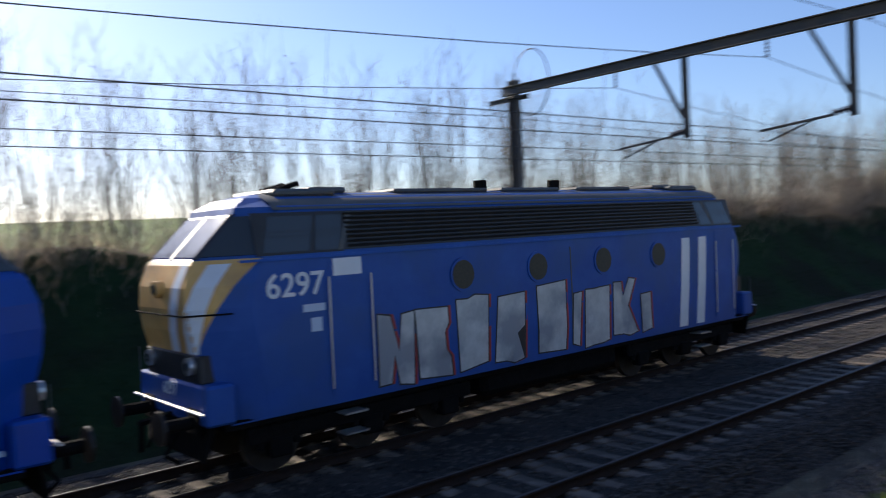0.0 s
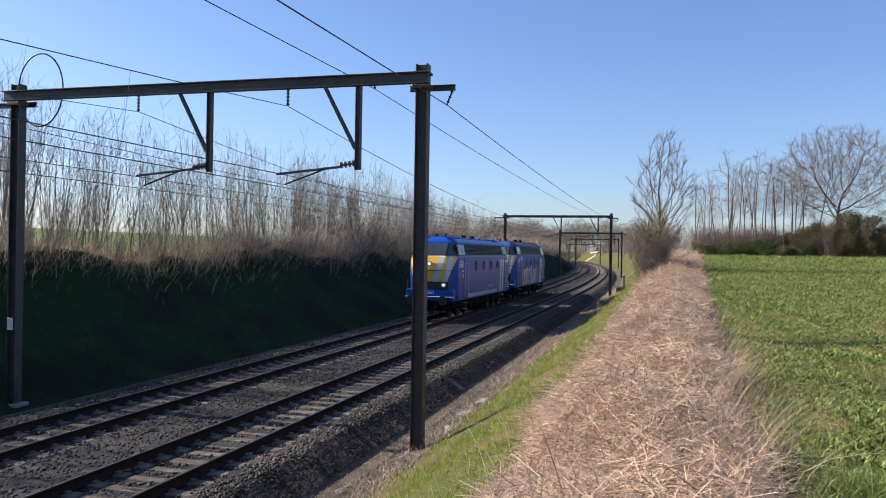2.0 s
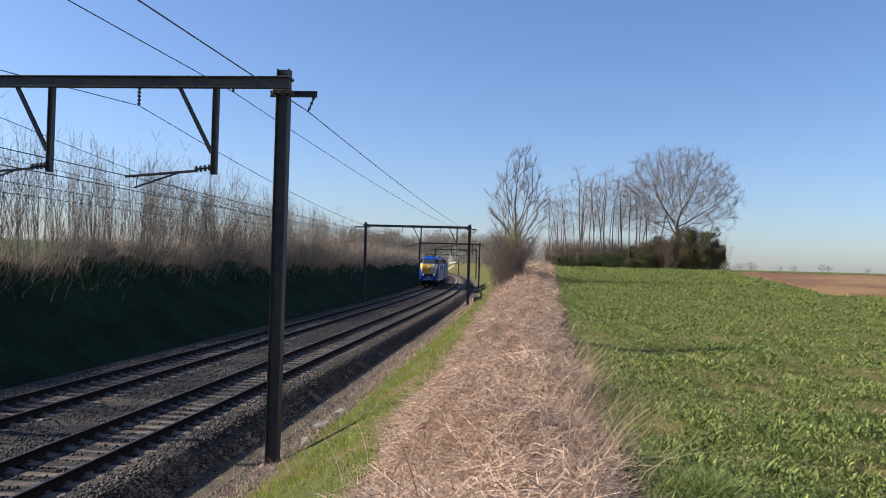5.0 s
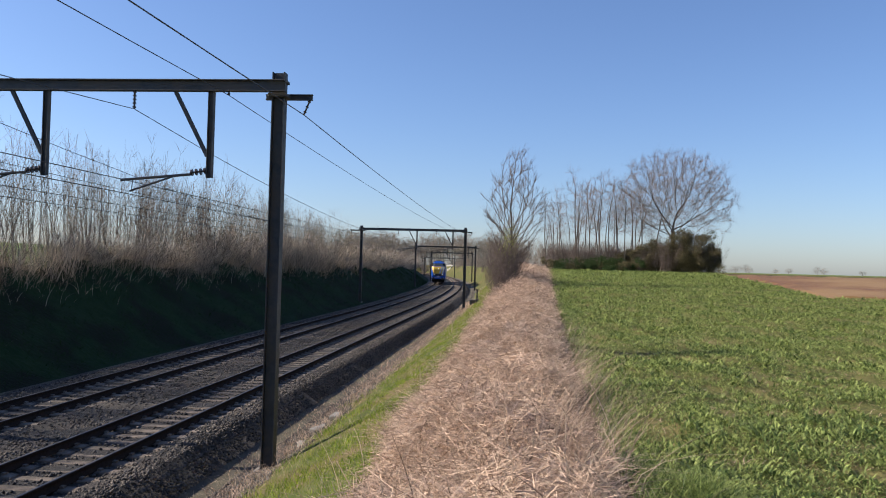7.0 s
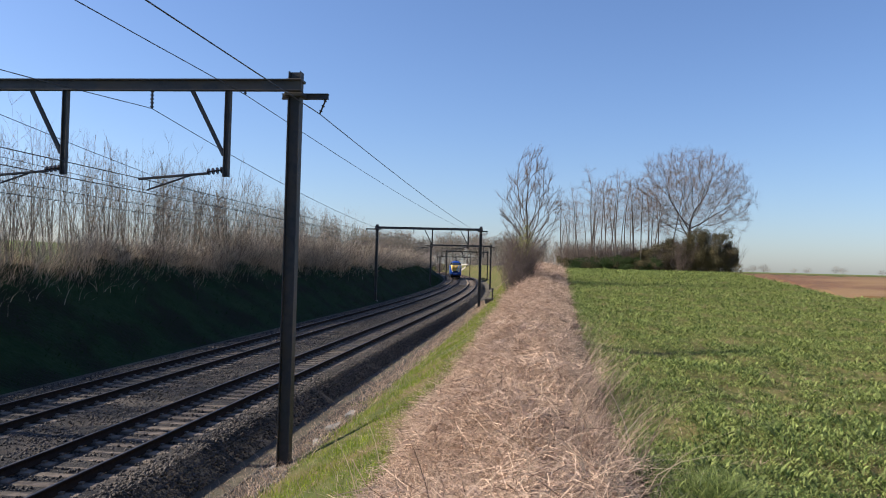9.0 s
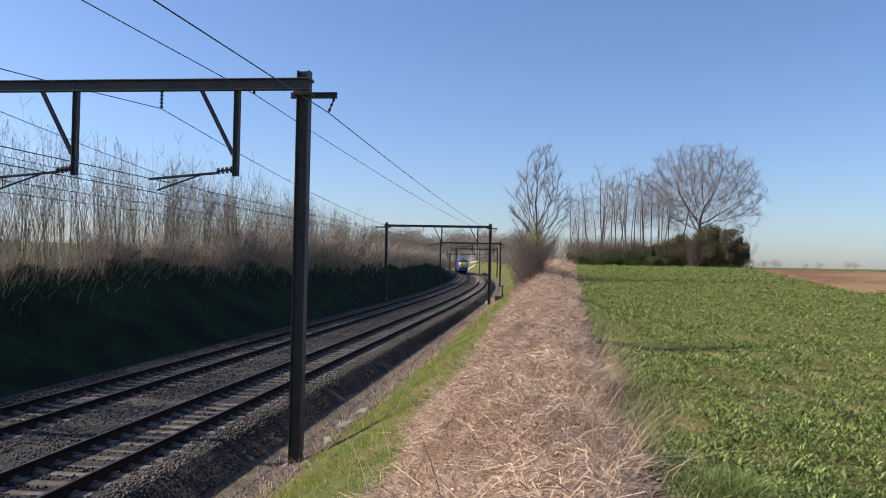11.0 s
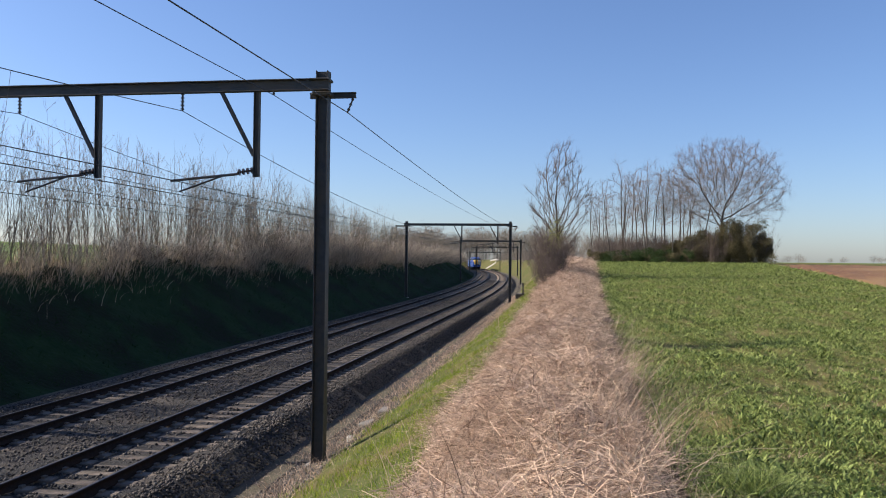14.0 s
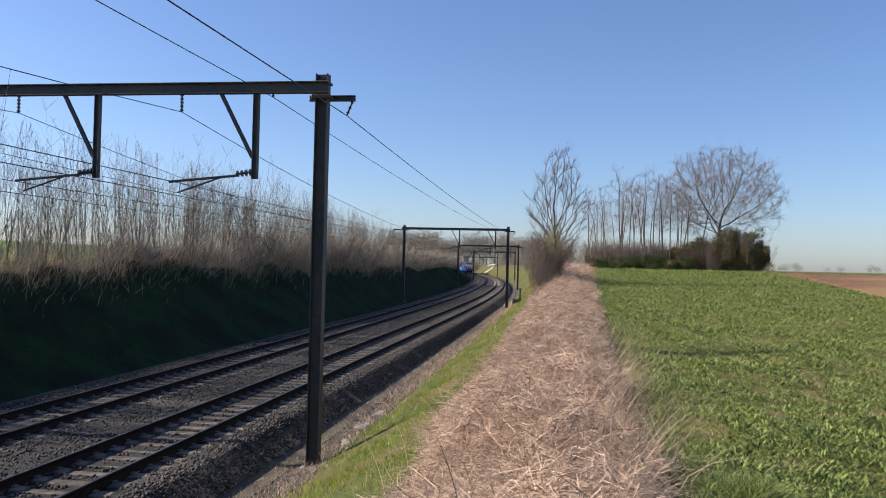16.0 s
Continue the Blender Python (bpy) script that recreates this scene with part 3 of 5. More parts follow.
def layer_at(z):
    zs = [l[0] for l in LAYERS]
    return [float(np.interp(z, zs, [l[k] for l in LAYERS])) for k in (1, 2, 3, 4)]


def skin(s, z, end=0, proud=0.0):
    """A point of the body's camera-side half at height z. s 0..1 runs from the nose's middle to its edge, 1..2 over the bevelled corner, 2.. along the side in metres."""
    i, nw, w, ch = layer_at(z)
    if s <= 1:
        x, y = s * nw, i - proud
    elif s <= 2:
        x, y = nw + (s - 1) * (w - nw) + proud * 0.85, i + (s - 1) * ch - proud * 0.5
    else:
        x, y = w + proud, i + ch + (s - 2)
    return (x, (y if not end else LEN - y) - LEN / 2, z)


def side(y, z, proud=0.006, flip=1):
    """A point on the flank, y metres behind the nose."""
    return (flip * (layer_at(z)[2] + proud), y - LEN / 2, z)


def plate(bm, pts):
    bm.faces.new([bm.verts.new(p) for p in pts])
    return bm


def panel_on_side(bm, y0, y1, z0, z1, flip=1, proud=0.012, slant=0.0, nz=3):
    """A thin raised plate that follows the flank's slope."""
    zs = np.linspace(z0, z1, nz)
    rows = []
    for z in zs:
        k = slant * (z - z0) / (z1 - z0)
        rows.append([side(y0 + k, z, -0.02, flip), side(y0 + k, z, proud, flip), side(y1 + k, z, proud, flip), side(y1 + k, z, -0.02, flip)])
    vs = [[bm.verts.new(p) for p in r] for r in rows]
    for a, b in zip(vs[:-1], vs[1:]):
        for i in range(3):
            bm.faces.new((a[i], a[i + 1], b[i + 1], b[i]) if flip > 0 else (a[i + 1], a[i], b[i], b[i + 1]))
    bm.faces.new(vs[0] if flip < 0 else vs[0][::-1])
    bm.faces.new(vs[-1][::-1] if flip < 0 else vs[-1])
    return bm


def lettering(name, text, size, m, parent, material, label):
    cu = bpy.data.curves.new(name, "FONT")
    cu.body, cu.size, cu.extrude, cu.align_x, cu.align_y = text, size, 0.004, "CENTER", "CENTER"
    cu.offset = 0.012 * size
    cu.materials.append(material)
    ob = new(name, cu)
    ob.parent = parent
    ob.matrix_basis = m
    return tagged(ob, label)


def disc(bm, c, axis, r, depth, n=20):
    c, axis = Vector(c), Vector(axis).normalized()
    return bar(bm, c - axis * depth / 2, c + axis * depth / 2, r, n)


def locomotive(number, faded):
    blue, yellow = (M_BLUE2, M_YELLOW2) if faded else (M_BLUE, M_YELLOW)
    loco = new("diesel_locomotive")
    tagged(loco, "faded blue diesel locomotive with yellow nose and silver graffiti" if faded else "bright blue diesel locomotive with yellow nose and white stripes", "locomotive", group="coupled locomotives")
    # body shell, lofted from level outlines
    bm = bmesh.new()
    rings = []
    for z, i, nw, w, ch in LAYERS:
        q = [(-nw, i), (nw, i), (w, i + ch), (w, LEN - i - ch), (nw, LEN - i), (-nw, LEN - i), (-w, LEN - i - ch), (-w, i + ch)]
        rings.append([bm.verts.new((x, y - LEN / 2, z)) for x, y in q])
    for a, b in zip(rings[:-1], rings[1:]):
        for k in range(8):
            bm.faces.new((a[k], a[(k + 1) % 8], b[(k + 1) % 8], b[k]))
    bm.faces.new(rings[0][::-1]), bm.faces.new(rings[-1])
    body = part("body", bm, blue, loco)
    # roof
    bm = bmesh.new()
    prev = None
    for x, z in ((-1.16, 4.13), (-1.02, 4.25), (-0.7, 4.37), (-0.3, 4.44), (0.3, 4.44), (0.7, 4.37), (1.02, 4.25), (1.16, 4.13)):
        ins = 1.3 if abs(x) > 0.5 else 1.55
        c = [bm.verts.new((x, ins - LEN / 2, z + 0.012)), bm.verts.new((x, LEN / 2 - ins, z + 0.012))]
        if prev:
            bm.faces.new((prev[0], c[0], c[1], prev[1]))
        prev = c
    roof = part("roof", bm, M_ROOFGREY if faded else blue, loco, "dull grey roof" if faded else "glossy blue roof", smooth=True)
    for e in (-1, 1):
        bm = bmesh.new()
        for x0, x1, z0, z1, y0, y1 in ((-0.75, 0.75, 4.36, 4.5, 5.0, 6.2), (-0.5, 0.5, 4.42, 4.54, 4.6, 5.4)):
            box(bm, x0, x1, min(e * y0, e * y1), max(e * y0, e * y1), z0, z1, 0.05)
        part("cab_dome", bm, M_ROOFGREY if faded else blue, roof)
    bm = bmesh.new()
    for y0, y1 in ((-3.6, -1.2), (-0.8, 1.0), (1.6, 3.6)):
        box(bm, -0.55, 0.55, y0, y1, 4.4, 4.5, 0.04)
    part("roof_hatch", bm, M_ROOFGREY if faded else blue, roof)
    for y in (-1.0, 1.3):
        bm = bmesh.new()
        bar(bm, (0.1, y, 4.42), (0.1, y, 4.68), 0.14, 10)
        part("exhaust", bm, M_UNDER, roof)
    for x in (-0.25, 0.25):
        bm = bmesh.new()
        bar(bm, (x, -5.9, 4.5), (x, -5.45, 4.62), 0.05, 8)
        part("horn", bm, M_UNDER, roof)
    # black upper band with louvres, both flanks
    for fl in (1, -1):
        bm = bmesh.new()
        panel_on_side(bm, 2.45, 13.05, 3.46, 4.1, fl, 0.01)
        band = part("louvre_band", bm, M_BLACK, loco, "black band of louvres")
        if fl > 0:
            for k in range(8):
                z = 3.5 + k * 0.075
                bm = bmesh.new()
                slab(bm, [side(2.55, z, 0.01), side(12.95, z, 0.01), side(12.95, z + 0.045, 0.05), side(2.55, z + 0.045, 0.05)], 0.008)
                part("slat", bm, M_BLACK, band)
    # cab glazing at both ends
    for end in (0, 1):
        m = -1 if end else 1
        for fl in (1, -1):
            for nm, s0, s1 in (("windscreen", 0.05, 0.96), ("corner_window", 1.06, 1.95)):
                bm = bmesh.new()
                q = [skin(s, z, end, 0.012) for s, z in ((s0, 3.47), (s1, 3.47), (s1, 4.06), (s0, 4.06))]
                slab(bm, [(fl * x, y, z) for x, y, z in q], 0.02)
                part(nm, bm, M_GLASS, loco, "dark reflecting cab glass")
            bm = bmesh.new()
            y0, y1 = (1.0, 1.8) if not end else (LEN - 1.8, LEN - 1.0)
            y2, y3 = (1.92, 2.4) if not end else (LEN - 2.4, LEN - 1.92)
            panel_on_side(bm, y0, y1, 3.48, 4.04, fl, 0.014, slant=0.18 * m)
            panel_on_side(bm, y2, y3, 3.48, 4.04, fl, 0.014, slant=0.12 * m)
            part("cab_side_window", bm, M_GLASS, loco, "dark reflecting cab glass")
            bm = bmesh.new()
            a, b = (0.9, 2.46) if not end else (LEN - 2.46, LEN - 0.9)
            panel_on_side(bm, a, b, 3.44, 4.1, fl, 0.008, slant=0.0)
            part("cab_band", bm, M_BLACK, loco, "black surround of the cab windows")
            yy = (2.34, 2.44) if not end else (LEN - 1.9, LEN - 1.8)
            bm = bmesh.new()
            panel_on_side(bm, yy[0], yy[1], 3.46, 4.08, fl, 0.02, slant=0.3 * m)
            part("window_pillar", bm, M_BLACK if not faded else M_ROOFGREY, loco, "slanting pillar behind the cab window")
            for s0, s1 in (((-0.05, 0.05), (0.96, 1.06)) if fl > 0 else ((0.96, 1.06),)):
                bm = bmesh.new()
                q = [skin(abs(s), z, end, 0.02) for s, z in ((s0, 3.44), (s1, 3.44), (s1, 4.1), (s0, 4.1))]
                if s0 < 0:
                    q = [(x * sg, y, z) for (x, y, z), sg in zip(q, (-1, 1, 1, -1))]
                slab(bm, [(fl * x, y, z) for x, y, z in q], 0.02)
                part("window_post", bm, M_BLACK, loco)
    # yellow nose with its pale stripes, at the leading end
    bm = bmesh.new()
    for fl in (1, -1):
        for z0, z1 in ((2.03, 2.36), (2.36, 2.7), (2.7, 3.03), (3.03, 3.36), (3.36, 3.42)):
            q = [skin(0.0, z0, 0, 0.01), skin(1.0, z0, 0, 0.01), skin(1.0, z1, 0, 0.01), skin(0.0, z1, 0, 0.01)]
            plate(bm, [(fl * x, y, z) for x, y, z in (q if fl > 0 else q[::-1])])
        t = lambda z: 1 + 0.98 * (z - 2.03) / (3.42 - 2.03)
        for z0, z1 in ((2.03, 2.36), (2.36, 2.7), (2.7, 3.03), (3.03, 3.36), (3.36, 3.42)):
            q = [skin(1.0, z0, 0, 0.01), skin(t(z0) + 0.001, z0, 0, 0.01), skin(t(z1), z1, 0, 0.01), skin(1.0, z1, 0, 0.01)]
            plate(bm, [(fl * x, y, z) for x, y, z in (q if fl > 0 else q[::-1])])
    nose = part("nose_panel", bm, yellow, loco, "weathered pale yellow nose" if faded else "golden yellow nose")
    for s0 in (0.12, 0.72):
        bm = bmesh.new()
        zs = np.array([2.04, 2.2, 2.36, 2.53, 2.7, 2.87, 3.03, 3.2, 3.36])
        grid = []
        for z in zs:
            row = []
            for c in np.linspace(0, 0.32, 7):
                q = s0 + c + (z - 2.03) * 0.4
                x, y, zz = skin(abs(q), z, 0, 0.022)
                row.append(bm.verts.new((x if q >= 0 else -x, y, zz)))
            grid.append(row)
        for a, b in zip(grid[:-1], grid[1:]):
            for k in range(6):
                bm.faces.new((a[k], a[k + 1], b[k + 1], b[k]))
        part("nose_stripe", bm, M_LBLUE if not faded else M_WHITE, nose, "pale slanting stripe")
    bm = bmesh.new()
    disc(bm, skin(0.0, 3.0, 0, 0.05), (0, 1, 0.05), 0.13, 0.14, 16)
    part("lamp_housing", bm, M_YELLOW2, nose)
    bm = bmesh.new()
    disc(bm, skin(0.0, 3.0, 0, 0.125), (0, 1, 0.05), 0.085, 0.012, 14)
    part("top_headlight", bm, M_LAMP if faded else M_LIT, nose, "unlit round headlight" if faded else "lit round headlight")
    bm = bmesh.new()
    for fl in (1, -1):
        for k, l in ((0.0, 1.0), (1.0, 1.7)):
            a, b = skin(k, 2.62, 0, 0.07), skin(l, 2.62, 0, 0.07)
            bar(bm, (fl * a[0], a[1], a[2]), (fl * b[0], b[1], b[2]), 0.014)
    part("nose_rail", bm, M_UNDER, nose)
    # recess, headlights and buffer beam of both ends
    for end in (0, 1):
        e = -1 if not end else 1
        bm = bmesh.new()
        box(bm, -1.02, 1.02, e * (LEN / 2 - 0.5), e * (LEN / 2 - 0.02), 1.6, 2.02, 0.02)
        part("lamp_recess", bm, M_BLACK, loco)
        for x in (-0.78, 0.78):
            bm = bmesh.new()
            disc(bm, (x, e * (LEN / 2 - 0.0), 1.86), (0, 1, 0), 0.135, 0.12, 16)
            lamp = part("headlight", bm, M_CHROME, loco, "round chrome-ringed headlight")
            bm = bmesh.new()
            disc(bm, (x, e * (LEN / 2 + 0.065), 1.86), (0, 1, 0), 0.07, 0.012, 14)
            part("lens", bm, M_LIT if not end and not faded else M_GLASS, lamp)
        bm = bmesh.new()
        box(bm, -1.32, 1.32, e * (LEN / 2 - 0.45), e * (LEN / 2 + 0.02), 1.0, 1.6, 0.04)
        beam = part("buffer_beam", bm, blue, loco)
        bm = bmesh.new()
        bar(bm, (-1.36, e * (LEN / 2 + 0.1), 1.22), (1.36, e * (LEN / 2 + 0.1), 1.22), 0.018)
        part("step_rail", bm, M_WHITE, beam, "white front handrail")
        for x in (-1.25, 1.25):
            bm = bmesh.new()
            bar(bm, (x, e * (LEN / 2 + 0.02), 1.35), (x, e * (LEN / 2 + 0.02), 2.0), 0.01)
            part("grab_rail", bm, M_ROOFGREY, beam)
        for x in (-0.875, 0.875):
            bm = bmesh.new()
            bar(bm, (x, e * (LEN / 2), 1.05), (x, e * (LEN / 2 + 0.5), 1.05), 0.1, 10)
            box(bm, x - 0.2, x + 0.2, e * (LEN / 2), e * (LEN / 2 + 0.06), 0.86, 1.24, 0.02)
            buf = part("buffer", bm, M_UNDER, loco)
            bm = bmesh.new()
            disc(bm, (x, e * (LEN / 2 + 0.56), 1.05), (0, 1, 0), 0.25, 0.05, 20)
            part("buffer_head", bm, M_WHEEL, buf, "greasy steel buffer head")
        bm = bmesh.new()
        bar(bm, (0, e * LEN / 2, 1.05), (0, e * (LEN / 2 + 0.55), 0.98), 0.05)
        bar(bm, (0, e * (LEN / 2 + 0.5), 1.0), (0, e * (LEN / 2 + 0.52), 0.55), 0.045)
        part("coupling", bm, M_UNDER, loco)
        bm = bmesh.new()
        bar(bm, (0.4, e * LEN / 2, 0.95), (0.36, e * (LEN / 2 + 0.3), 0.5), 0.03)
        bar(bm, (0.36, e * (LEN / 2 + 0.3), 0.5), (0.4, e * (LEN / 2 + 0.1), 0.35), 0.035)
        part("brake_hose", bm, M_UNDER, loco)
        bm = bmesh.new()
        bar(bm, (-0.4, e * LEN / 2, 0.95), (-0.36, e * (LEN / 2 + 0.3), 0.5), 0.03)
        part("brake_hose", bm, M_UNDER, loco)
        bm = bmesh.new()
        slab(bm, [(-1.25, e * (LEN / 2 - 0.1), 0.98), (1.25, e * (LEN / 2 - 0.1), 0.98), (1.1, e * (LEN / 2 - 0.02), 0.45), (-1.1, e * (LEN / 2 - 0.02), 0.45)], 0.05)
        part("rail_guard", bm, M_UNDER, loco)
        for fl in (1, -1):
            bm = bmesh.new()
            panel_on_side(bm, 0.35 if not end else LEN - 1.9, 1.9 if not end else LEN - 0.35, 0.98, 1.0, fl, 0.0)
            part("skirt_lip", bm, blue, loco)
            for z in (0.45, 0.78):
                bm = bmesh.new()
                yy = e * (LEN / 2 - 2.5)
                box(bm, min(fl * 1.12, fl * 1.42), max(fl * 1.12, fl * 1.42), yy - 0.22, yy + 0.22, z, z + 0.03)
                part("footstep", bm, M_CHROME, loco)
    # flanks: doors, portholes, stripes, figures
    for fl in (1, -1):
        for y0, y1 in ((2.12, 2.86), (13.62, 14.36)):
            bm = bmesh.new()
            panel_on_side(bm, y0, y1, 1.12, 3.3, fl, 0.014)
            door = part("cab_door", bm, blue, loco)
            for yy in (y0 - 0.04, y1 + 0.04):
                bm = bmesh.new()
                bar(bm, side(yy, 1.25, 0.07, fl), side(yy, 3.05, 0.07, fl), 0.016)
                part("door_rail", bm, M_CHROME, door, "pale vertical handrail")
        for y in (5.0, 7.02, 9.1, 11.15):
            bm = bmesh.new()
            c = side(y, 2.86, 0.0, fl)
            disc(bm, c, (1, 0, 0), 0.31, 0.05, 28)
            ring = part("porthole", bm, blue, loco, "round porthole with dark grille")
            bm = bmesh.new()
            disc(bm, c, (1, 0, 0), 0.265, 0.062, 24)
            part("grille", bm, M_PORT, ring)
        for y in (11.98, 12.72):
            bm = bmesh.new()
            panel_on_side(bm, y, y + 0.34, 1.05, 3.4, fl, 0.008, slant=0.2, nz=6)
            part("flank_stripe", bm, M_WHITE, loco, "white slanting stripe")
        bm = bmesh.new()
        panel_on_side(bm, 8.02, 8.05, 1.3, 3.2, fl, 0.01)
        part("panel_seam", bm, M_ROOFGREY if faded else M_LBLUE, loco)
        bm = bmesh.new()
        panel_on_side(bm, 0.6, LEN - 0.6, 3.36, 3.4, fl, 0.03)
        part("belt_rail", bm, blue, loco)
    turn = Matrix.Rotation(radians(90), 4, "Z") @ Matrix.Rotation(radians(90), 4, "X")
    lettering("fleet_number", number, 0.52, Matrix.Translation(side(1.5, 2.95, 0.012)) @ turn, loco, M_WHITE, "white painted fleet number")
    lettering("nose_number", number, 0.27, Matrix.Translation((0.0, -LEN / 2 - 0.03, 1.44)) @ Matrix.Rotation(radians(90), 4, "X"), loco, M_WHITE, "white painted fleet number")
    bm = bmesh.new()
    panel_on_side(bm, 1.62, 2.02, 2.52, 2.64, 1, 0.01)
    panel_on_side(bm, 1.75, 1.95, 2.2, 2.42, 1, 0.008)
    part("data_plate", bm, M_LBLUE, loco, "small pale plate with unreadable marks")
    if faded:
        bm = bmesh.new()
        panel_on_side(bm, 2.2, 2.75, 3.05, 3.33, 1, 0.02)
        part("paper_notice", bm, M_WHITE, loco, "white notice taped over the door")
        graffiti(loco)
    else:
        y = 3.1
        while y < 11.1:
            bm = bmesh.new()
            panel_on_side(bm, y, y + 0.13, 1.06, 1.27, 1, 0.01, slant=0.1, nz=2)
            part("warning_dash", bm, M_WHITE, loco, "white slanting dash on the sill")
            y += 0.26
        # the owner's name as plain bars
        bm = bmesh.new()
        panel_on_side(bm, 13.7, 14.62, 2.98, 3.16, 1, 0.018, nz=2)
        part("name_bar", bm, M_WHITE, loco, "white bar of painted lettering")
        bm = bmesh.new()
        panel_on_side(bm, 14.1, 14.62, 2.86, 2.9, 1, 0.018, nz=2)
        part("name_underline", bm, M_LBLUE, loco)
        for y, w, z in [(8.35 + i * 0.15, 0.1, 1.5) for i in range(11)] + [(14.45, 0.5, 1.22)]:
            bm = bmesh.new()
            panel_on_side(bm, y, y + w, z, z + 0.07, 1, 0.008, nz=2)
            part("data_bar", bm, M_LBLUE, loco, "small pale unreadable figure")
    # running gear
    bm = bmesh.new()
    box(bm, -1.1, 1.1, -2.1, 2.1, 0.42, 0.98, 0.12)
    part("fuel_tank", bm, M_UNDER, loco)
    bm = bmesh.new()
    box(bm, -1.22, 1.22, -LEN / 2 + 0.3, LEN / 2 - 0.3, 0.86, 1.0, 0.02)
    part("underframe", bm, M_UNDER, loco)
    for yc in (-4.75, 4.75):
        bm = bmesh.new()
        for x in (-1.05, 1.05):
            box(bm, x - 0.07, x + 0.07, yc - 2.3, yc + 2.3, 0.55, 0.82, 0.03)
            for a in (-1.75, 0, 1.75):
                box(bm, x - 0.12, x + 0.12, yc + a - 0.2, yc + a + 0.2, 0.3, 0.62, 0.03)
                for o in (-0.32, 0.32):
                    bar(bm, (x, yc + a + o, 0.45), (x, yc + a + o, 0.85), 0.07, 8)
        box(bm, -1.0, 1.0, yc - 0.25, yc + 0.25, 0.5, 0.8, 0.03)
        bogie = part("bogie", bm, M_UNDER, loco, "grimy black bogie frame")
        for a in (-1.75, 0, 1.75):
            for x in (-0.735, 0.735):
                bm = bmesh.new()
                disc(bm, (x, yc + a, 0.505), (1, 0, 0), 0.505, 0.13, 28)
                disc(bm, (x * 1.09, yc + a, 0.505), (1, 0, 0), 0.12, 0.12, 12)
                part("wheel", bm, M_WHEEL, bogie)
    return loco


def graffiti(loco):
    """Silver block letters with black outlines and red touches, as plain shapes."""
    rng = random.Random(7)
    shapes = [  # outlines in a unit box
        [(0, 1), (0.3, 1), (0.55, 0.5), (0.62, 1), (1, 1), (0.95, 0), (0.62, 0), (0.38, 0.42), (0.36, 0), (0.08, 0)],
        [(0, 0), (0.02, 1), (1, 1), (1, 0.8), (0.4, 0.78), (0.4, 0.62), (0.88, 0.62), (0.88, 0.4), (0.4, 0.4), (0.4, 0.22), (1, 0.22), (1, 0)],
        [(0, 1), (0.36, 1), (0.4, 0.38), (0.6, 0.36), (0.62, 1), (1, 0.98), (0.95, 0.05), (0.05, 0)],
        [(0, 0), (0.05, 1), (0.95, 1), (1, 0.52), (0.74, 0.44), (1, 0), (0.68, 0), (0.5, 0.34), (0.42, 0.34), (0.36, 0)],
        [(0.02, 1), (0.98, 1), (1, 0.72), (0.5, 0.26), (1, 0.28), (0.95, 0), (0, 0), (0.02, 0.28), (0.5, 0.74), (0.02, 0.7)],
        [(0.1, 0), (0.15, 0.9), (0.9, 0.9), (0.85, 0)],
        [(0, 0), (0.06, 1), (0.36, 1), (0.64, 0.5), (0.66, 1), (1, 1), (0.96, 0), (0.64, 0), (0.36, 0.5), (0.34, 0)],
        [(0, 0), (0.05, 1), (0.36, 1), (0.4, 0.66), (0.68, 1), (1, 1), (0.64, 0.5), (1, 0), (0.66, 0), (0.4, 0.34), (0.34, 0)]]
    slots = [(3.0, 0.78, 0), (3.92, 0.72, 1), (4.78, 0.82, 2), (5.74, 0.84, 3), (6.98, 0.86, 4), (7.96, 0.36, 5), (8.46, 0.84, 6), (9.44, 0.84, 7), (10.42, 0.46, 5)]
    for y0, w, k in slots:
        h = rng.uniform(1.18, 1.36) * (0.75 if y0 > 10 else 1)
        z0 = 1.1 + rng.uniform(-0.03, 0.06)
        lean = rng.uniform(-0.1, 0.14)
        flat = np.array([(a * w + lean * b, b * h) for a, b in shapes[k]])
        flat += np.array([(rng.uniform(-0.04, 0.04), rng.uniform(-0.05, 0.05)) for _ in flat])
        e = np.roll(flat, -1, 0) - flat
        nrm = np.stack([e[:, 1], -e[:, 0]], 1) / np.linalg.norm(e, axis=1)[:, None]
        if np.sum(flat[:, 0] * np.roll(flat[:, 1], -1) - flat[:, 1] * np.roll(flat[:, 0], -1)) < 0:
            nrm = -nrm
        corner = nrm + np.roll(nrm, 1, 0)
        corner /= np.maximum(np.linalg.norm(corner, axis=1), 0.6)[:, None]
        for grow, dy, proud, m, nm in ((0.03, 0.06, 0.005, M_RED, "letter_shade"), (0.038, 0.0, 0.009, M_OUTLINE, "letter_outline"), (0.0, 0.0, 0.014, M_SILVER, "letter")):
            bm = bmesh.new()
            f = bm.faces.new([bm.verts.new(side(y0 + dy + a, z0 + b, proud)) for a, b in flat + corner * grow])
            bmesh.ops.triangulate(bm, faces=[f])
            part(nm, bm, m, loco, "silver graffiti letter" if m is M_SILVER else "")


def track_line(t):
    """Distance along the line of the first locomotive's nose at t seconds."""
    ts = [0.0, 0.5, 1.0, 1.5, 2.0, 2.5, 3.0, 3.5, 4.0, 4.5, 7.0, 9.0, 11.3, 12.5, 14.0, 16.0]
    cs = [-12.0, 1.2, 14.3, 28.5, 42.0, 55.2, 67.8, 80.0, 91.8, 103.3, 158.0, 198.0, 240.0, 261.0, 285.5, 314.0]
    return float(np.interp(t, ts, cs)) - 0.8


SPACING = 17.6
loco_a = locomotive("6261", False)
loco_b = locomotive("6297", True)

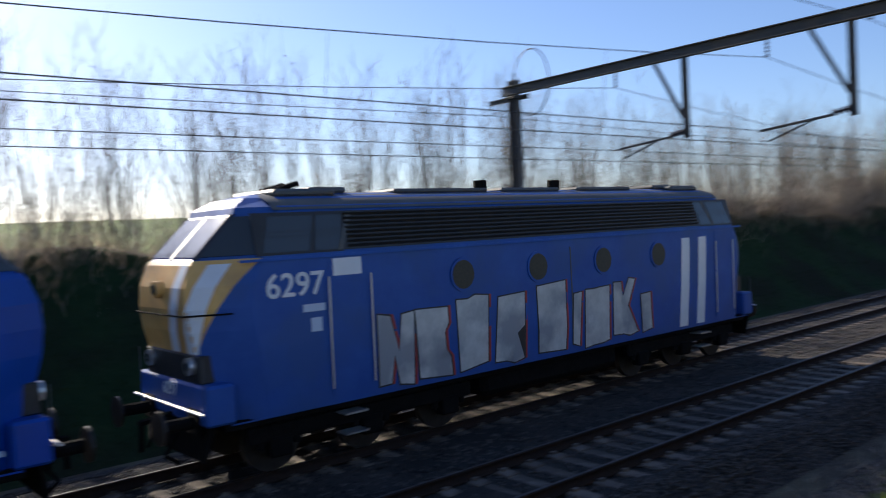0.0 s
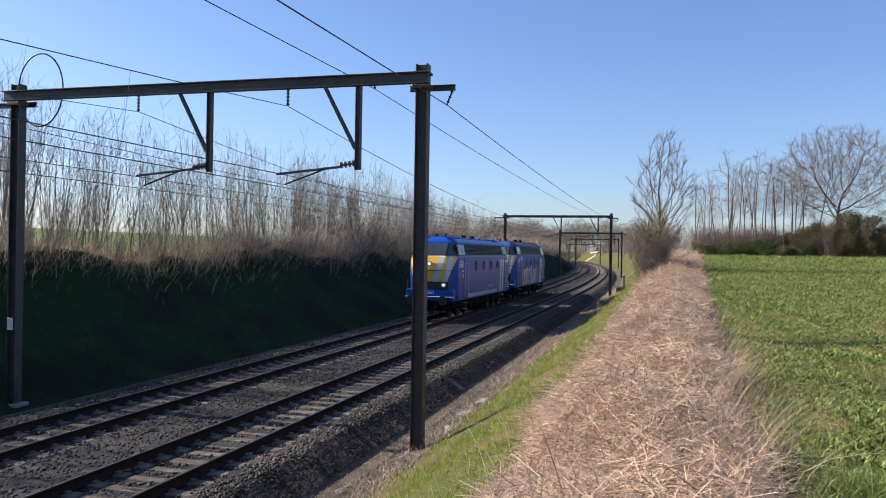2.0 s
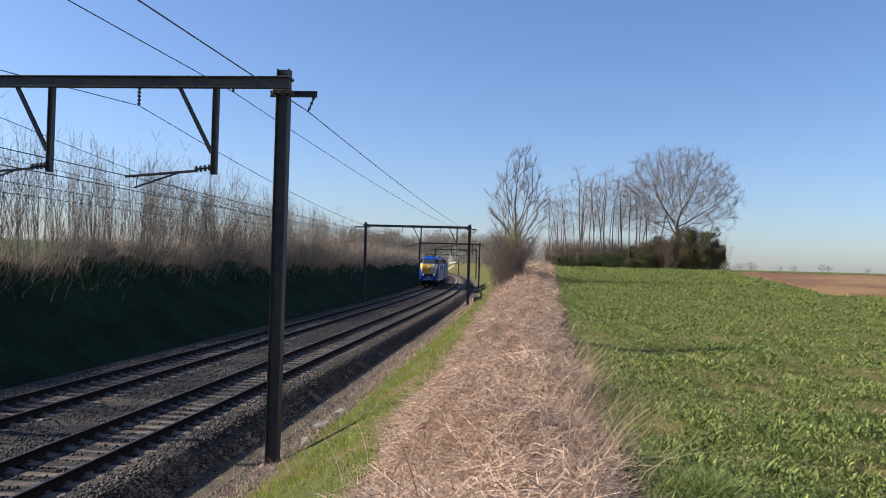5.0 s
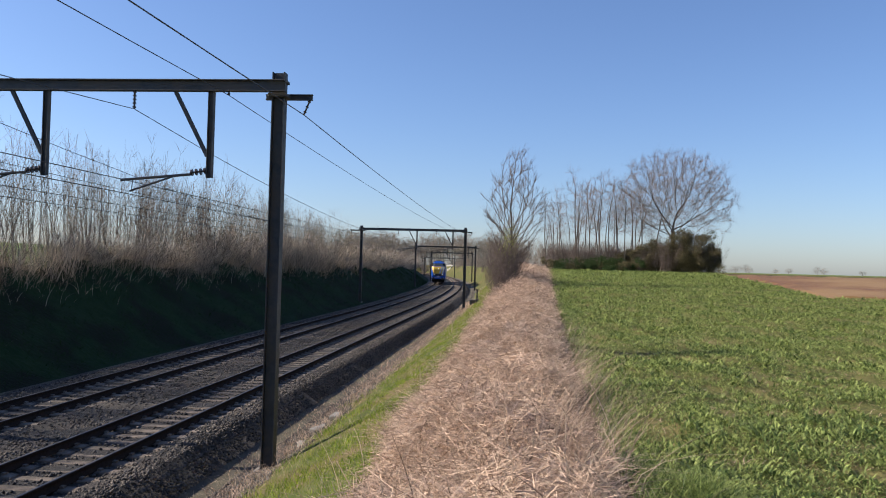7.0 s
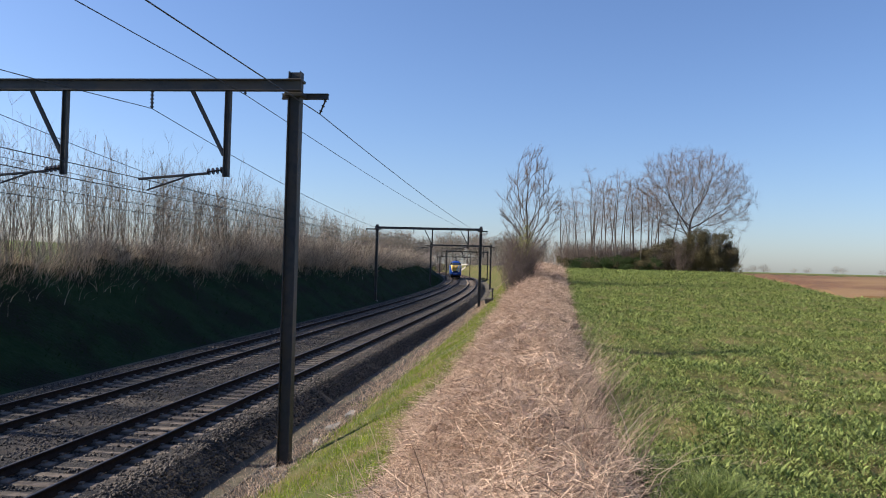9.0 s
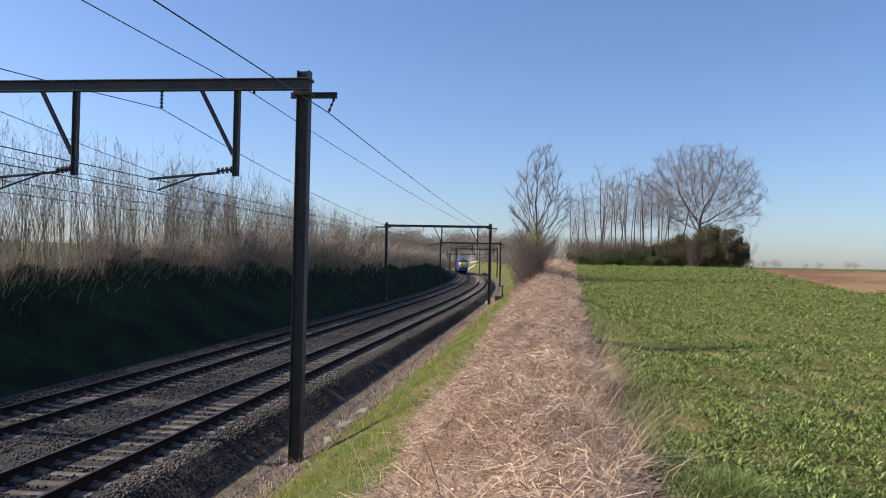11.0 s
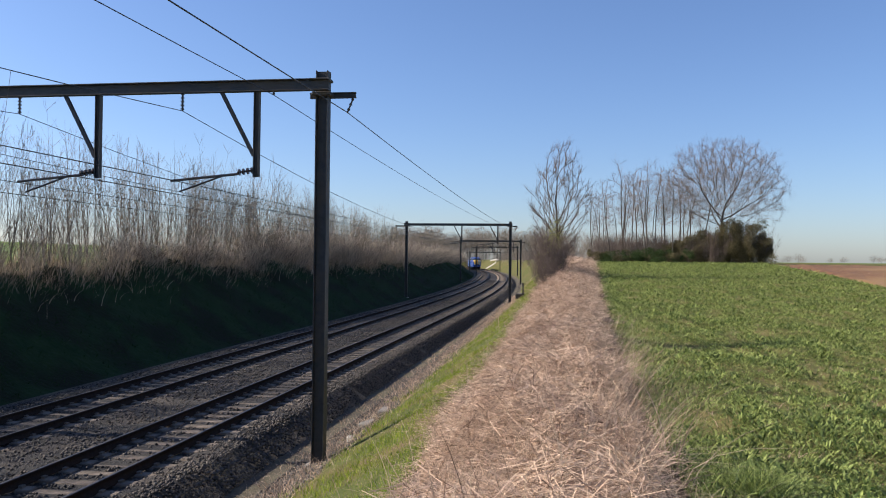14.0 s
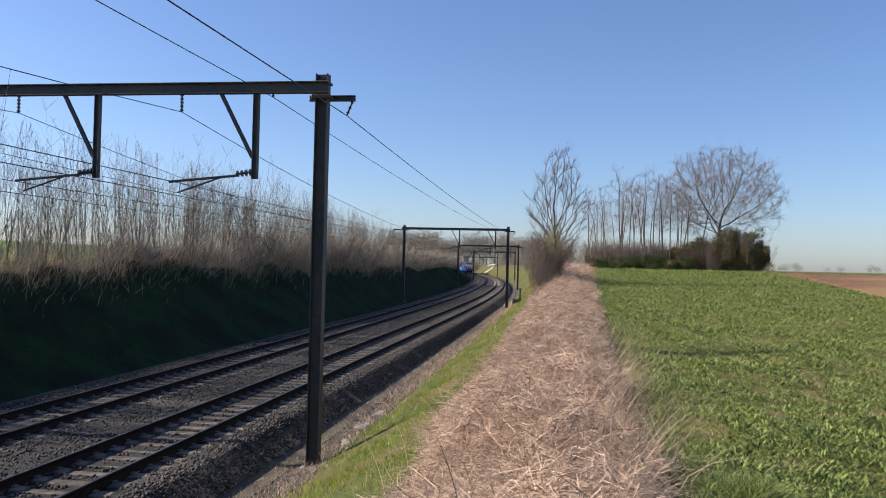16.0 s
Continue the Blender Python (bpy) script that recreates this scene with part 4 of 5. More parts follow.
build_track(NEAR_X, "railway track with concrete sleepers and rusty rails")
build_track(FAR_X, "railway track with concrete sleepers and rusty rails")
build_overhead()


# ---------- plants ----------
def shrub_mesh(seed, stems, height, spread, twigs, mat_stem, mat_twig, r0=0.03, second=0, tw=1.0):
    """A clump of upright stems with thin side twigs, and second as many finer ones: two meshes."""
    rng = np.random.default_rng(seed)
    S, T, F = [], [], []
    for _ in range(stems):
        a, k = rng.uniform(0, 6.28), rng.uniform(0.05, 1) * spread
        h = height * rng.uniform(0.6, 1.05)
        s = np.linspace(0, 1, 7)[:, None]
        base = np.array([0.3 * math.cos(a) * rng.random(), 0.5 * math.sin(a) * rng.random(), -0.25])
        top = np.array([k * math.cos(a), k * math.sin(a), h])
        bow = np.array([rng.normal(), rng.normal(), 0]) * 0.16
        p = base + (top - base) * np.concatenate([s ** 1.25, s ** 1.25, s], 1) + bow * np.sin(s * 3.14) + np.cumsum(rng.normal(size=(7, 3)) * 0.035, 0) * s
        r = r0 * rng.uniform(0.6, 1.15) * (1 - 0.85 * s[:, 0])
        S.append((p, r))
        for _ in range(twigs):
            q = rng.uniform(0.2, 0.97)
            i = min(int(q * 6), 5)
            o = p[i] + (p[i + 1] - p[i]) * (q * 6 - i)
            b = rng.uniform(0, 6.28)
            l = rng.uniform(0.4, 1.3) * (1.2 - 0.6 * q)
            d = np.array([math.cos(b) * 0.55, math.sin(b) * 0.55, rng.uniform(0.5, 1.1)])
            d /= np.linalg.norm(d)
            m = o + d * l * 0.5 + rng.normal(size=3) * 0.04
            e = m + (d + [0, 0, 0.25]) * l * 0.5
            T.append((np.array([o, m, e]), np.array([0.0075, 0.005, 0.0025]) * tw))
            for _ in range(second):
                g = o + (e - o) * rng.uniform(0.25, 0.95)
                d2 = d + rng.normal(size=3) * 0.4 + [0, 0, 0.2]
                F.append((np.array([g, g + d2 * rng.uniform(0.15, 0.42)]), np.array([0.0045, 0.002])))
    v, f = tubes(T, 3)
    if F:
        v2, f2 = tubes(F, 3)
        v, f = np.concatenate([v, v2]), np.concatenate([f, f2 + len(v)])
    return fast_mesh("trunk", *tubes(S, 4), mat_stem), fast_mesh("crown", v, f, mat_twig)


def plant(name, meshes, names, m, label, category, group="", mass=False):
    """A thing of the given meshes; mass marks parts that nobody could count."""
    e = new(name)
    e.matrix_basis = m
    for me, nm in zip(meshes, names):
        ob = new(nm, me)
        ob.parent = e
        if mass:
            ob["kind"] = "stuff"
    return tagged(e, label, category, group)


def strands(paths):
    """Corners and faces of tapered tubes: five sides where they are thick, three where thin."""
    v, f, o = [], [], 0
    for group, sides in (([p for p in paths if p[1][0] > 0.045], 5), ([p for p in paths if p[1][0] <= 0.045], 3)):
        if group:
            a, b = tubes(group, sides)
            v.append(a), f.append(b + o)
            o += len(a)
    return np.concatenate(v), np.concatenate(f)


def grown_tree(seed, aims, foot, step, kill, reach, tip_r, swell, up, twigs, twig, wood, fine, thin=0.02, wind=0.0):
    """A bare tree whose branches grow step by step towards the aims: wood in one mesh, fine twigs in another."""
    rng = np.random.default_rng(seed)
    pts = [np.array(p, float) for p in foot]
    par = [-1] + list(range(len(foot) - 1))
    aims = np.asarray(aims, float)
    near_d, near_i = np.full(len(aims), 1e9), np.zeros(len(aims), int)
    fresh, shoots = list(range(len(pts))), {}
    for _ in range(90):
        q = np.array([pts[i] for i in fresh])
        d = np.linalg.norm(aims[:, None] - q[None], axis=2)
        j = d.argmin(1)
        better = d[np.arange(len(aims)), j] < near_d
        near_d = np.where(better, d[np.arange(len(aims)), j], near_d)
        near_i = np.where(better, np.array(fresh)[j], near_i)
        keep = near_d > kill
        aims, near_d, near_i = aims[keep], near_d[keep], near_i[keep]
        if not len(aims):
            break
        on = near_d < reach
        fresh = []
        full = [i for i in np.unique(near_i[on]) if shoots.get(int(i), 0) > 2]
        free = ~np.isin(near_i, full)
        aims, near_d, near_i, on = aims[free], near_d[free], near_i[free], on[free]
        for i in np.unique(near_i[on]):
            shoots[int(i)] = shoots.get(int(i), 0) + 1
            a = aims[on & (near_i == i)] - pts[i]
            m = (a / np.linalg.norm(a, axis=1)[:, None]).mean(0)
            back = pts[i] - pts[par[i]] if par[i] >= 0 else np.array([0, 0, 1.0])
            m = m / (np.linalg.norm(m) + 1e-6) + 0.5 * back / (np.linalg.norm(back) + 1e-6) + np.array([wind, 0, up]) + rng.normal(size=3) * 0.07
            fresh.append(len(pts))
            pts.append(pts[i] + step * m / np.linalg.norm(m))
            par.append(int(i))
        if not fresh:
            break
    n = len(pts)
    P = np.array(pts)
    area = np.zeros(n)
    kids = [[] for _ in range(n)]
    for i in range(n - 1, -1, -1):
        area[i] = max(area[i], tip_r ** swell)
        if par[i] >= 0:
            area[par[i]] += area[i]
            kids[par[i]].append(i)
    R = area ** (1 / swell)
    stout, crown = [], []
    todo = [(0, None)]
    while todo:
        i, root = todo.pop()
        chain = [i] if root is None else [root, i]
        while kids[i]:
            best = max(kids[i], key=lambda k: area[k])
            todo += [(k, i) for k in kids[i] if k != best]
            i = best
            chain.append(i)
        p, r = P[chain].copy(), R[chain].copy()
        if root is not None:
            r[0] = r[1]
        if len(p) > 2:
            p[1:-1] = 0.25 * p[:-2] + 0.5 * p[1:-1] + 0.25 * p[2:]
        r[-1] *= 0.6
        # long chains are cut, so that each tube stays fair
        for k in range(0, len(p) - 1, 5):
            seg = slice(k, min(k + 6, len(p)))
            (stout if r[k] > thin else crown).append((p[seg], r[seg]))
        for k in range(max(len(p) - 8, 0), len(p)):
            if r[k] > thin * 1.2:
                continue
            d0 = p[k] - p[max(k - 1, 0)] if k else p[min(1, len(p) - 1)] - p[0]
            d0 = d0 / (np.linalg.norm(d0) + 1e-6)
            for _ in range(twigs if k else 0):
                d = d0 + rng.normal(size=3) * 0.42 + [wind * 1.5, 0, 0.2]
                d /= np.linalg.norm(d)
                l = twig * rng.uniform(0.4, 1.25)
                m = p[k] + d * l * 0.5
                crown.append((np.array([p[k], m, m + (d + rng.normal(size=3) * 0.22 + [wind, 0, 0.1]) * l * 0.5]), np.array([tip_r * 0.75, tip_r * 0.55, tip_r * 0.3])))
    return fast_mesh("trunk", *strands(stout), wood, smooth=True), fast_mesh("crown", *tubes(crown, 3), fine)


def dome_aims(seed, n, c, r, low, shell=0.5):
    """Points in an egg round c, more of them towards its skin, none below low."""
    rng = np.random.default_rng(seed)
    d = rng.normal(size=(n * 2, 3))
    d /= np.linalg.norm(d, axis=1)[:, None]
    p = np.array(c) + d * np.array(r) * rng.uniform(0.05, 1, (n * 2, 1)) ** shell * rng.uniform(0.9, 1.06, (n * 2, 1))
    return p[p[:, 2] > low + 0.25 * np.hypot(p[:, 0], p[:, 1]) * (rng.random(n * 2) < 0.7)][:n]


def fan_aims(seed, n, zs, rs, lean=0.0):
    """Points in a body of revolution with radius rs at heights zs."""
    rng = np.random.default_rng(seed)
    z = rng.uniform(zs[0], zs[-1], n)
    r = np.interp(z, zs, rs) * np.sqrt(rng.random(n))
    a = rng.uniform(0, 6.28, n)
    return np.stack([r * np.cos(a) + lean * z, r * np.sin(a), z], 1)


def stalk(h, bend=0.0, n=6):
    s = np.linspace(0, 1, n)
    return [(bend * math.sin(q * 3) * 0.5, 0.3 * bend * q, -0.3 + (h + 0.3) * q) for q in s]


def leaf_cloud(seed, n, centres, size, material, name="crown"):
    """Many small leaves strewn through lumps (x, y, z, rx, ry, rz): an uneven bush."""
    rng = np.random.default_rng(seed)
    c = np.array(centres, float)
    k = rng.integers(0, len(c), n)
    d = rng.normal(size=(n, 3))
    d /= np.linalg.norm(d, axis=1)[:, None]
    p = c[k, :3] + d * c[k, 3:] * rng.uniform(0.2, 1.0, (n, 1)) ** 0.5 * (0.8 + 0.28 * np.abs(rng.normal(size=(n, 1))))
    a = rng.normal(size=(n, 3))
    a /= np.linalg.norm(a, axis=1)[:, None]
    b = np.cross(a, rng.normal(size=(n, 3)))
    b /= np.linalg.norm(b, axis=1)[:, None]
    s = size * rng.uniform(0.5, 1.2, (n, 1))
    v = np.stack([p - a * s, p + b * s * 0.5, p + a * s, p - b * s * 0.5], 1)
    return fast_mesh(name, v, np.arange(n * 4).reshape(-1, 4), material)


def build_hedge():
    rng = np.random.default_rng(11)
    kinds = [shrub_mesh(20 + i, 12, 5.6 + 0.3 * (i % 3), 1.75, 12, M_BARK, M_FINE, 0.018, 1) for i in range(7)]
    y = -9.0
    while y < 330:
        for row in ((0, 1) if y > 30 or rng.random() < 0.8 else (0,)):
            u = -21.5 - 1.5 * row + rng.normal() * 0.4
            yy = y + rng.normal() * 0.35 + 0.8 * row
            x = u + float(shift(yy))
            s = rng.uniform(0.82, 1.08) * float(np.interp(yy, [0, 29, 34, 42, 46, 53, 60, 75, 100, 140], [1.08, 1.12, 1.02, 1.0, 1.16, 1.16, 1.14, 1.08, 0.98, 0.86]))
            me = kinds[rng.integers(7)]
            e = plant("hedge_shrub", me, ("trunk", "crown"), pose(x, yy, float(ground(x, yy)), rng.normal() * 4, rng.normal() * 4, rng.uniform(0, 360)), "leafless many-stemmed hedge shrub on the cutting's crest", "shrub", "hedge along the cutting")
            e.scale = (s, s, s)
        y += 1.5 if y < 44 else 1.4 if y < 54 else 1.7 if y < 90 else 3.4
    # twiggy growth at the hedge's foot
    low = [shrub_mesh(40 + i, 13, 2.0 + 0.4 * i, 1.5, 6, M_TWIG, M_TWIG, 0.013, 0, 1.4) for i in range(4)]
    y = -8.0
    while y < 120:
        u = -20.9 + rng.normal() * 0.45
        x = u + float(shift(y))
        e = plant("foot_shrub", low[rng.integers(4)], ("trunk", "crown"), pose(x, y, float(ground(x, y)) - 0.1, 0, rng.uniform(0, 14), rng.uniform(-30, 30)), "low tangled twigs and suckers at the hedge's foot", "shrub", "undergrowth of the hedge")
        k = rng.uniform(0.5, 1.0)
        e.scale = (k, k, k)
        y += 0.62 if y < 38 else 0.9 if y < 60 else 2.0
    # dense cane brush that takes over the crest and the upper slope
    canes = [shrub_mesh(140 + i, 20, 2.7, 1.6, 7, M_CANE, M_CANE, 0.018, 0, 1.9) for i in range(5)]
    y = 36.0
    while y < 330:
        for u in (-21.7, -20.9, -20.3):
            if u > -20.5 and y < 50:
                continue
            yy, uu = y + rng.uniform(-0.8, 0.8), u + rng.normal() * 0.3
            x = uu + float(shift(yy))
            e = plant("cane_brush", canes[rng.integers(5)], ("cane_mass", "twig_mass"), pose(x, yy, float(ground(x, yy)) - 0.1, 0, rng.uniform(0, 16), rng.uniform(-60, 60)), "dense tan brush of bare canes along the cutting's crest", "brush", "cane brush along the hedge", True)
            k = rng.uniform(0.75, 1.2) * (0.35 + 0.65 * float(smooth(38, 62, yy))) * (0.8 if u > -20.5 else 1.0)
            w = 0.9 + max(yy - 60, 0) / 120
            e.scale = (w, w, k)
        y += 1.5 if y < 80 else 2.6 if y < 150 else 5.0
    # dead grass and bramble along the crest
    n = 17000
    yy = -10 + 110 * rng.random(n) ** 1.3
    u = rng.normal(-21.1, 0.85, n)
    x = u + shift(yy)
    base = np.stack([x, yy, ground(x, yy) - 0.05], 1)
    h = rng.uniform(0.3, 1.15, n) * (1 + 0.5 * np.sin(yy * 1.1) * np.sin(yy * 0.43 + 1))
    v, f = blades(base, h, rng.uniform(0.007, 0.017, n) * (1 + yy / 70), rng.uniform(0.05, 1.3, n), rng.normal(0, 1.5, n), rng, 3, 1.1)
    stuff("bramble_thicket", v, f, M_BRAMBLE, "brown dead grass and bramble under the hedge", "undergrowth")
    n = 5000
    yy = -10 + 100 * rng.random(n) ** 1.3
    u = rng.normal(-20.3, 0.5, n)
    x = u + shift(yy)
    base = np.stack([x, yy, ground(x, yy) - 0.05], 1)
    v, f = blades(base, rng.uniform(0.35, 0.95, n), rng.uniform(0.008, 0.018, n) * (1 + yy / 90), rng.uniform(0.4, 1.5, n), rng.normal(0, 0.9, n), rng, 5, 1.4)
    stuff("bramble_arches", v, f, M_BRAMBLE, "arching bare bramble stems hanging over the cutting", "undergrowth")
    # grass of the far slope, with shade painted into its colour
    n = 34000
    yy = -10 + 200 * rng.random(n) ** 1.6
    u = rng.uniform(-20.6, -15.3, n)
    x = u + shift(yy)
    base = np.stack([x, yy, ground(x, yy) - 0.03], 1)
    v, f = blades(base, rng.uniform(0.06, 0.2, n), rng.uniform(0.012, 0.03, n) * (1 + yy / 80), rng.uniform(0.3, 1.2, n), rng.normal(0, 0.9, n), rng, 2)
    stuff("bank_grass", v, f, M_SHADEGRASS, "rough grass on the cutting slope, its shade put into the dark colour", "grass")


def build_strip():
    """The dry grass strip on the near bank, the green verge below it and the young crop beside it."""
    rng = np.random.default_rng(13)
    waves = [(rng.uniform(0, 6.28), 6.28 / w, rng.uniform(0, 6.28), k) for w, k in ((6.0, 0.4), (3.0, 0.4), (1.6, 0.5), (0.9, 0.7), (0.6, 0.9), (0.4, 0.9)) for _ in range(3)]

    def patch(x, y):
        return sum(k * np.sin((x * math.cos(a) + y * math.sin(a)) * w + p) for a, w, p, k in waves) / 1.75

    def edges(y):
        left = -1.55 + 0.15 * np.sin(y * 0.9) + 0.2 * np.sin(y * 0.37)
        right = 0.62 + np.clip(y - 8, 0, 80) * 0.03 + 0.1 * np.sin(y * 1.3) + 0.07 * np.sin(y * 3.1)
        return left, right

    def mound(s, u, y):
        """Height of the matted grass over the soil, s running from 0 to 1 across the strip."""
        return (0.06 + 0.3 * np.sin(np.clip(s, 0, 1) * 3.14) ** 0.6) * (1 + 0.3 * np.sin(y * 1.9 + u) + 0.3 * np.sin(u * 4.1 + y * 1.3))

    n = 46000
    y = 2.6 + 105 * rng.random(n) ** 2.3
    left, right = edges(y)
    s = rng.random(n)
    u = left + (right - left) * s
    x = u + shift(y) * 0.6
    base = np.stack([x, y, ground(x, y) + 0.45 * mound(s, u, y) - 0.05], 1)
    h = rng.uniform(0.15, 0.45, n) * (0.85 + 0.005 * y)
    v, f = blades(base, h, rng.uniform(0.004, 0.011, n) * (1 + y / 24), rng.uniform(0.6, 2.4, n), rng.uniform(0, 6.28, n), rng, 3, 1.3)
    stuff("dry_grass", v, f, M_DRY, "tangled pinkish-tan dead grass covering the bank top", "dry grass")
    # matted broken straws that lie over one another in every direction
    n = 70000
    y = 2.6 + 80 * rng.random(n) ** 2.2
    left, right = edges(y)
    s = rng.random(n)
    u = left + (right - left) * s
    x = u + shift(y) * 0.6
    k = 4
    q = np.linspace(-0.5, 0.5, k)[None]
    far = 1 + y / 26
    ln, a, bend = rng.uniform(0.12, 0.5, n) * (1 + y / 60), rng.uniform(0, 6.28, n), rng.normal(0, 1.9, n)
    tilt, arch = rng.normal(0, 0.55, n), rng.uniform(-0.1, 0.7, n)
    px = x[:, None] + ln[:, None] * (q * np.cos(a)[:, None] - bend[:, None] * (q * q - 0.1) * np.sin(a)[:, None])
    py = y[:, None] + ln[:, None] * (q * np.sin(a)[:, None] + bend[:, None] * (q * q - 0.1) * np.cos(a)[:, None])
    pz = (ground(x, y) + mound(s, u, y) * rng.uniform(0.2, 1.05, n))[:, None] + ln[:, None] * (q * tilt[:, None] - arch[:, None] * (q * q * 2 - 0.25))
    w = rng.uniform(0.0009, 0.0021, n) * far
    sx_, sy_, sz_ = -np.sin(a) * w, np.cos(a) * w, rng.uniform(-0.9, 0.9, n) * w
    P = np.stack([px, py, pz], -1)
    S = np.stack([sx_, sy_, sz_], -1)[:, None]
    v = np.stack([P - S, P + S], 2).reshape(-1, 3)
    c = np.array([[2 * i, 2 * i + 1, 2 * i + 3, 2 * i + 2] for i in range(k - 1)])
    f = (np.arange(n)[:, None, None] * 2 * k + c[None]).reshape(-1, 4)
    stuff("matted_straw", v, f, M_MAT, "matted broken straw lying criss-cross over the bank top", "dry grass")
    # long bleached stalks that the wind bends towards the crop
    tufts = ((0.4, 7.0, 1.15), (0.55, 7.5, 1.2), (0.5, 6.3, 1.05), (0.75, 6.8, 0.85), (0.62, 8.3, 1.05), (0.75, 10.2, 0.85), (1.0, 13.6, 0.75), (0.45, 9.2, 0.9), (0.72, 11.2, 1.1), (0.78, 11.3, 1.15), (0.66, 11.0, 1.0), (0.6, 6.6, 0.95), (0.9, 12.0, 0.7), (0.45, 5.5, 0.95), (0.3, 4.9, 0.85), (1.1, 16.5, 0.7), (1.3, 20.0, 0.7))
    n = 560
    k = rng.integers(0, len(tufts), n)
    tx, ty, th = np.array(tufts).T
    cx, cy = tx[k] + rng.normal(0, 0.12, n), ty[k] + rng.normal(0, 0.25, n)
    base = np.stack([cx, cy, ground(cx, cy) - 0.03], 1)
    v, f = blades(base, th[k] * rng.uniform(0.4, 1.0, n), rng.uniform(0.002, 0.0048, n) * (1 + cy / 30), rng.uniform(0.35, 0.95, n), rng.normal(0.35, 0.5, n), rng, 6, 0.9)
    stuff("bleached_stalks", v, f, M_STALK, "tall feathery bleached grass leaning in the wind", "dry grass")
    # bare canes lying out of the strip's edge
    n = 26
    cx, cy = rng.uniform(0.5, 0.9, n), rng.uniform(4.6, 6.4, n)
    base = np.stack([cx, cy, ground(cx, cy) + rng.uniform(0, 0.12, n)], 1)
    v, f = blades(base, rng.uniform(0.2, 0.45, n), rng.uniform(0.006, 0.012, n), rng.uniform(1.2, 2.6, n), rng.normal(0.1, 0.7, n), rng, 7, 1.1)
    stuff("fallen_canes", v, f, M_BRAMBLE, "pale dead canes sprawling out of the strip", "undergrowth")
    # rank green grass where the strip meets the crop
    n = 17000
    cy = np.concatenate([rng.normal(5.9, 0.14, 1600), 5 + 40 * rng.random(n - 1600) ** 1.5])
    cx = np.concatenate([rng.normal(1.35, 0.1, 1600), 0.85 + np.clip(cy[1600:] - 8, 0, 80) * 0.03 + np.abs(rng.normal(0, 0.25, n - 1600))])
    base = np.stack([cx, cy, ground(cx, cy) - 0.02], 1)
    tall = np.where(np.arange(n) < 1600, 1.0, 0.75)
    v, f = blades(base, rng.uniform(0.1, 0.26, n) * tall, rng.uniform(0.004, 0.009, n) * (1 + cy / 30), rng.uniform(0.3, 1.3, n), rng.uniform(0, 6.28, n), rng, 3)
    stuff("edge_grass", v, f, M_CROP, "rank green grass along the strip's edge", "grass")
    # straggling stems over the strip
    n = 1500
    y = 4 + 45 * rng.random(n) ** 1.6
    x = rng.uniform(-1.8, 0.9, n)
    base = np.stack([x, y, ground(x, y)], 1)
    v, f = blades(base, rng.uniform(0.5, 1.0, n), rng.uniform(0.006, 0.012, n), rng.uniform(0.2, 1.5, n), rng.uniform(0, 6.28, n), rng, 5, 1.2)
    stuff("bramble_stems", v, f, M_BRAMBLE, "brown bramble stems arching out of the dry grass", "undergrowth")
    # green verge
    n = 56000
    y = 6 + 120 * rng.random(n) ** 2.0
    edge = -1.7 + 0.15 * np.sin(y * 0.9)
    foot = -4.85 - 0.4 * np.sin(y * 0.83 + 1.0) * np.sin(y * 0.31) + 0.25 * np.sin(y * 2.3)
    u = foot + (edge - foot) * np.clip(rng.beta(1.3, 1.0, n), 0, 1)
    x = u + shift(y)
    base = np.stack([x, y, ground(x, y) - 0.02], 1)
    v, f = blades(base, rng.uniform(0.05, 0.17, n) * (0.8 + 0.5 * np.sin(x * 3 + y) * np.sin(y * 1.7)), rng.uniform(0.005, 0.011, n) * (1 + y / 30), rng.uniform(0.2, 1.0, n), rng.uniform(0, 6.28, n), rng, 2)
    stuff("verge_grass", v, f, M_GRASS, "bright green grass on the slope beside the line", "grass")
    n = 5000
    y = 6 + 130 * rng.random(n) ** 1.2
    x = rng.uniform(-4.9, -1.6, n) + shift(y)
    base = np.stack([x, y, ground(x, y) - 0.02], 1)
    v, f = blades(base, rng.uniform(0.1, 0.3, n), rng.uniform(0.003, 0.006, n) * (1 + y / 30), rng.uniform(0.3, 1.5, n), rng.uniform(0, 6.28, n), rng, 3)
    stuff("verge_straw", v, f, M_STRAW, "scattered straw-coloured blades in the green verge", "grass")
    # straw and weeds in the cess
    n = 16000
    y = 6 + 90 * rng.random(n) ** 1.8
    x = np.clip(rng.normal(-5.05, 0.4, n), -5.9, -4.3) + shift(y)
    base = np.stack([x, y, ground(x, y) - 0.02], 1)
    v, f = blades(base, rng.uniform(0.06, 0.3, n), rng.uniform(0.004, 0.009, n) * (1 + y / 30), rng.uniform(0.4, 1.8, n), rng.uniform(0, 6.28, n), rng, 3)
    stuff("cess_weeds", v, f, M_DRY, "dry weeds and straw littering the cess", "weeds")
    # young crop in clumps of small oval leaves, with gaps of bare soil and old straw
    m = 185000
    cy = 2.5 + 88 * rng.random(m) ** 1.7
    cx = 0.95 + np.clip(cy - 8, 0, 80) * 0.03 + (2.2 + cy * 0.62) * rng.random(m)
    d = patch(cx, cy)
    bare = 0.8 * smooth(1.5, 4, cx) * (1 - smooth(9, 24, cy))
    keep = (d + rng.normal(0, 0.4, m) > -1.7 + 1.8 * bare) & (cx < 14.7 + np.clip(cy - 40, -60, 99) * 0.105 + 30 * (cy < 39.3))
    cx, cy, d = cx[keep], cy[keep], d[keep]
    m = len(cx)
    per = 5
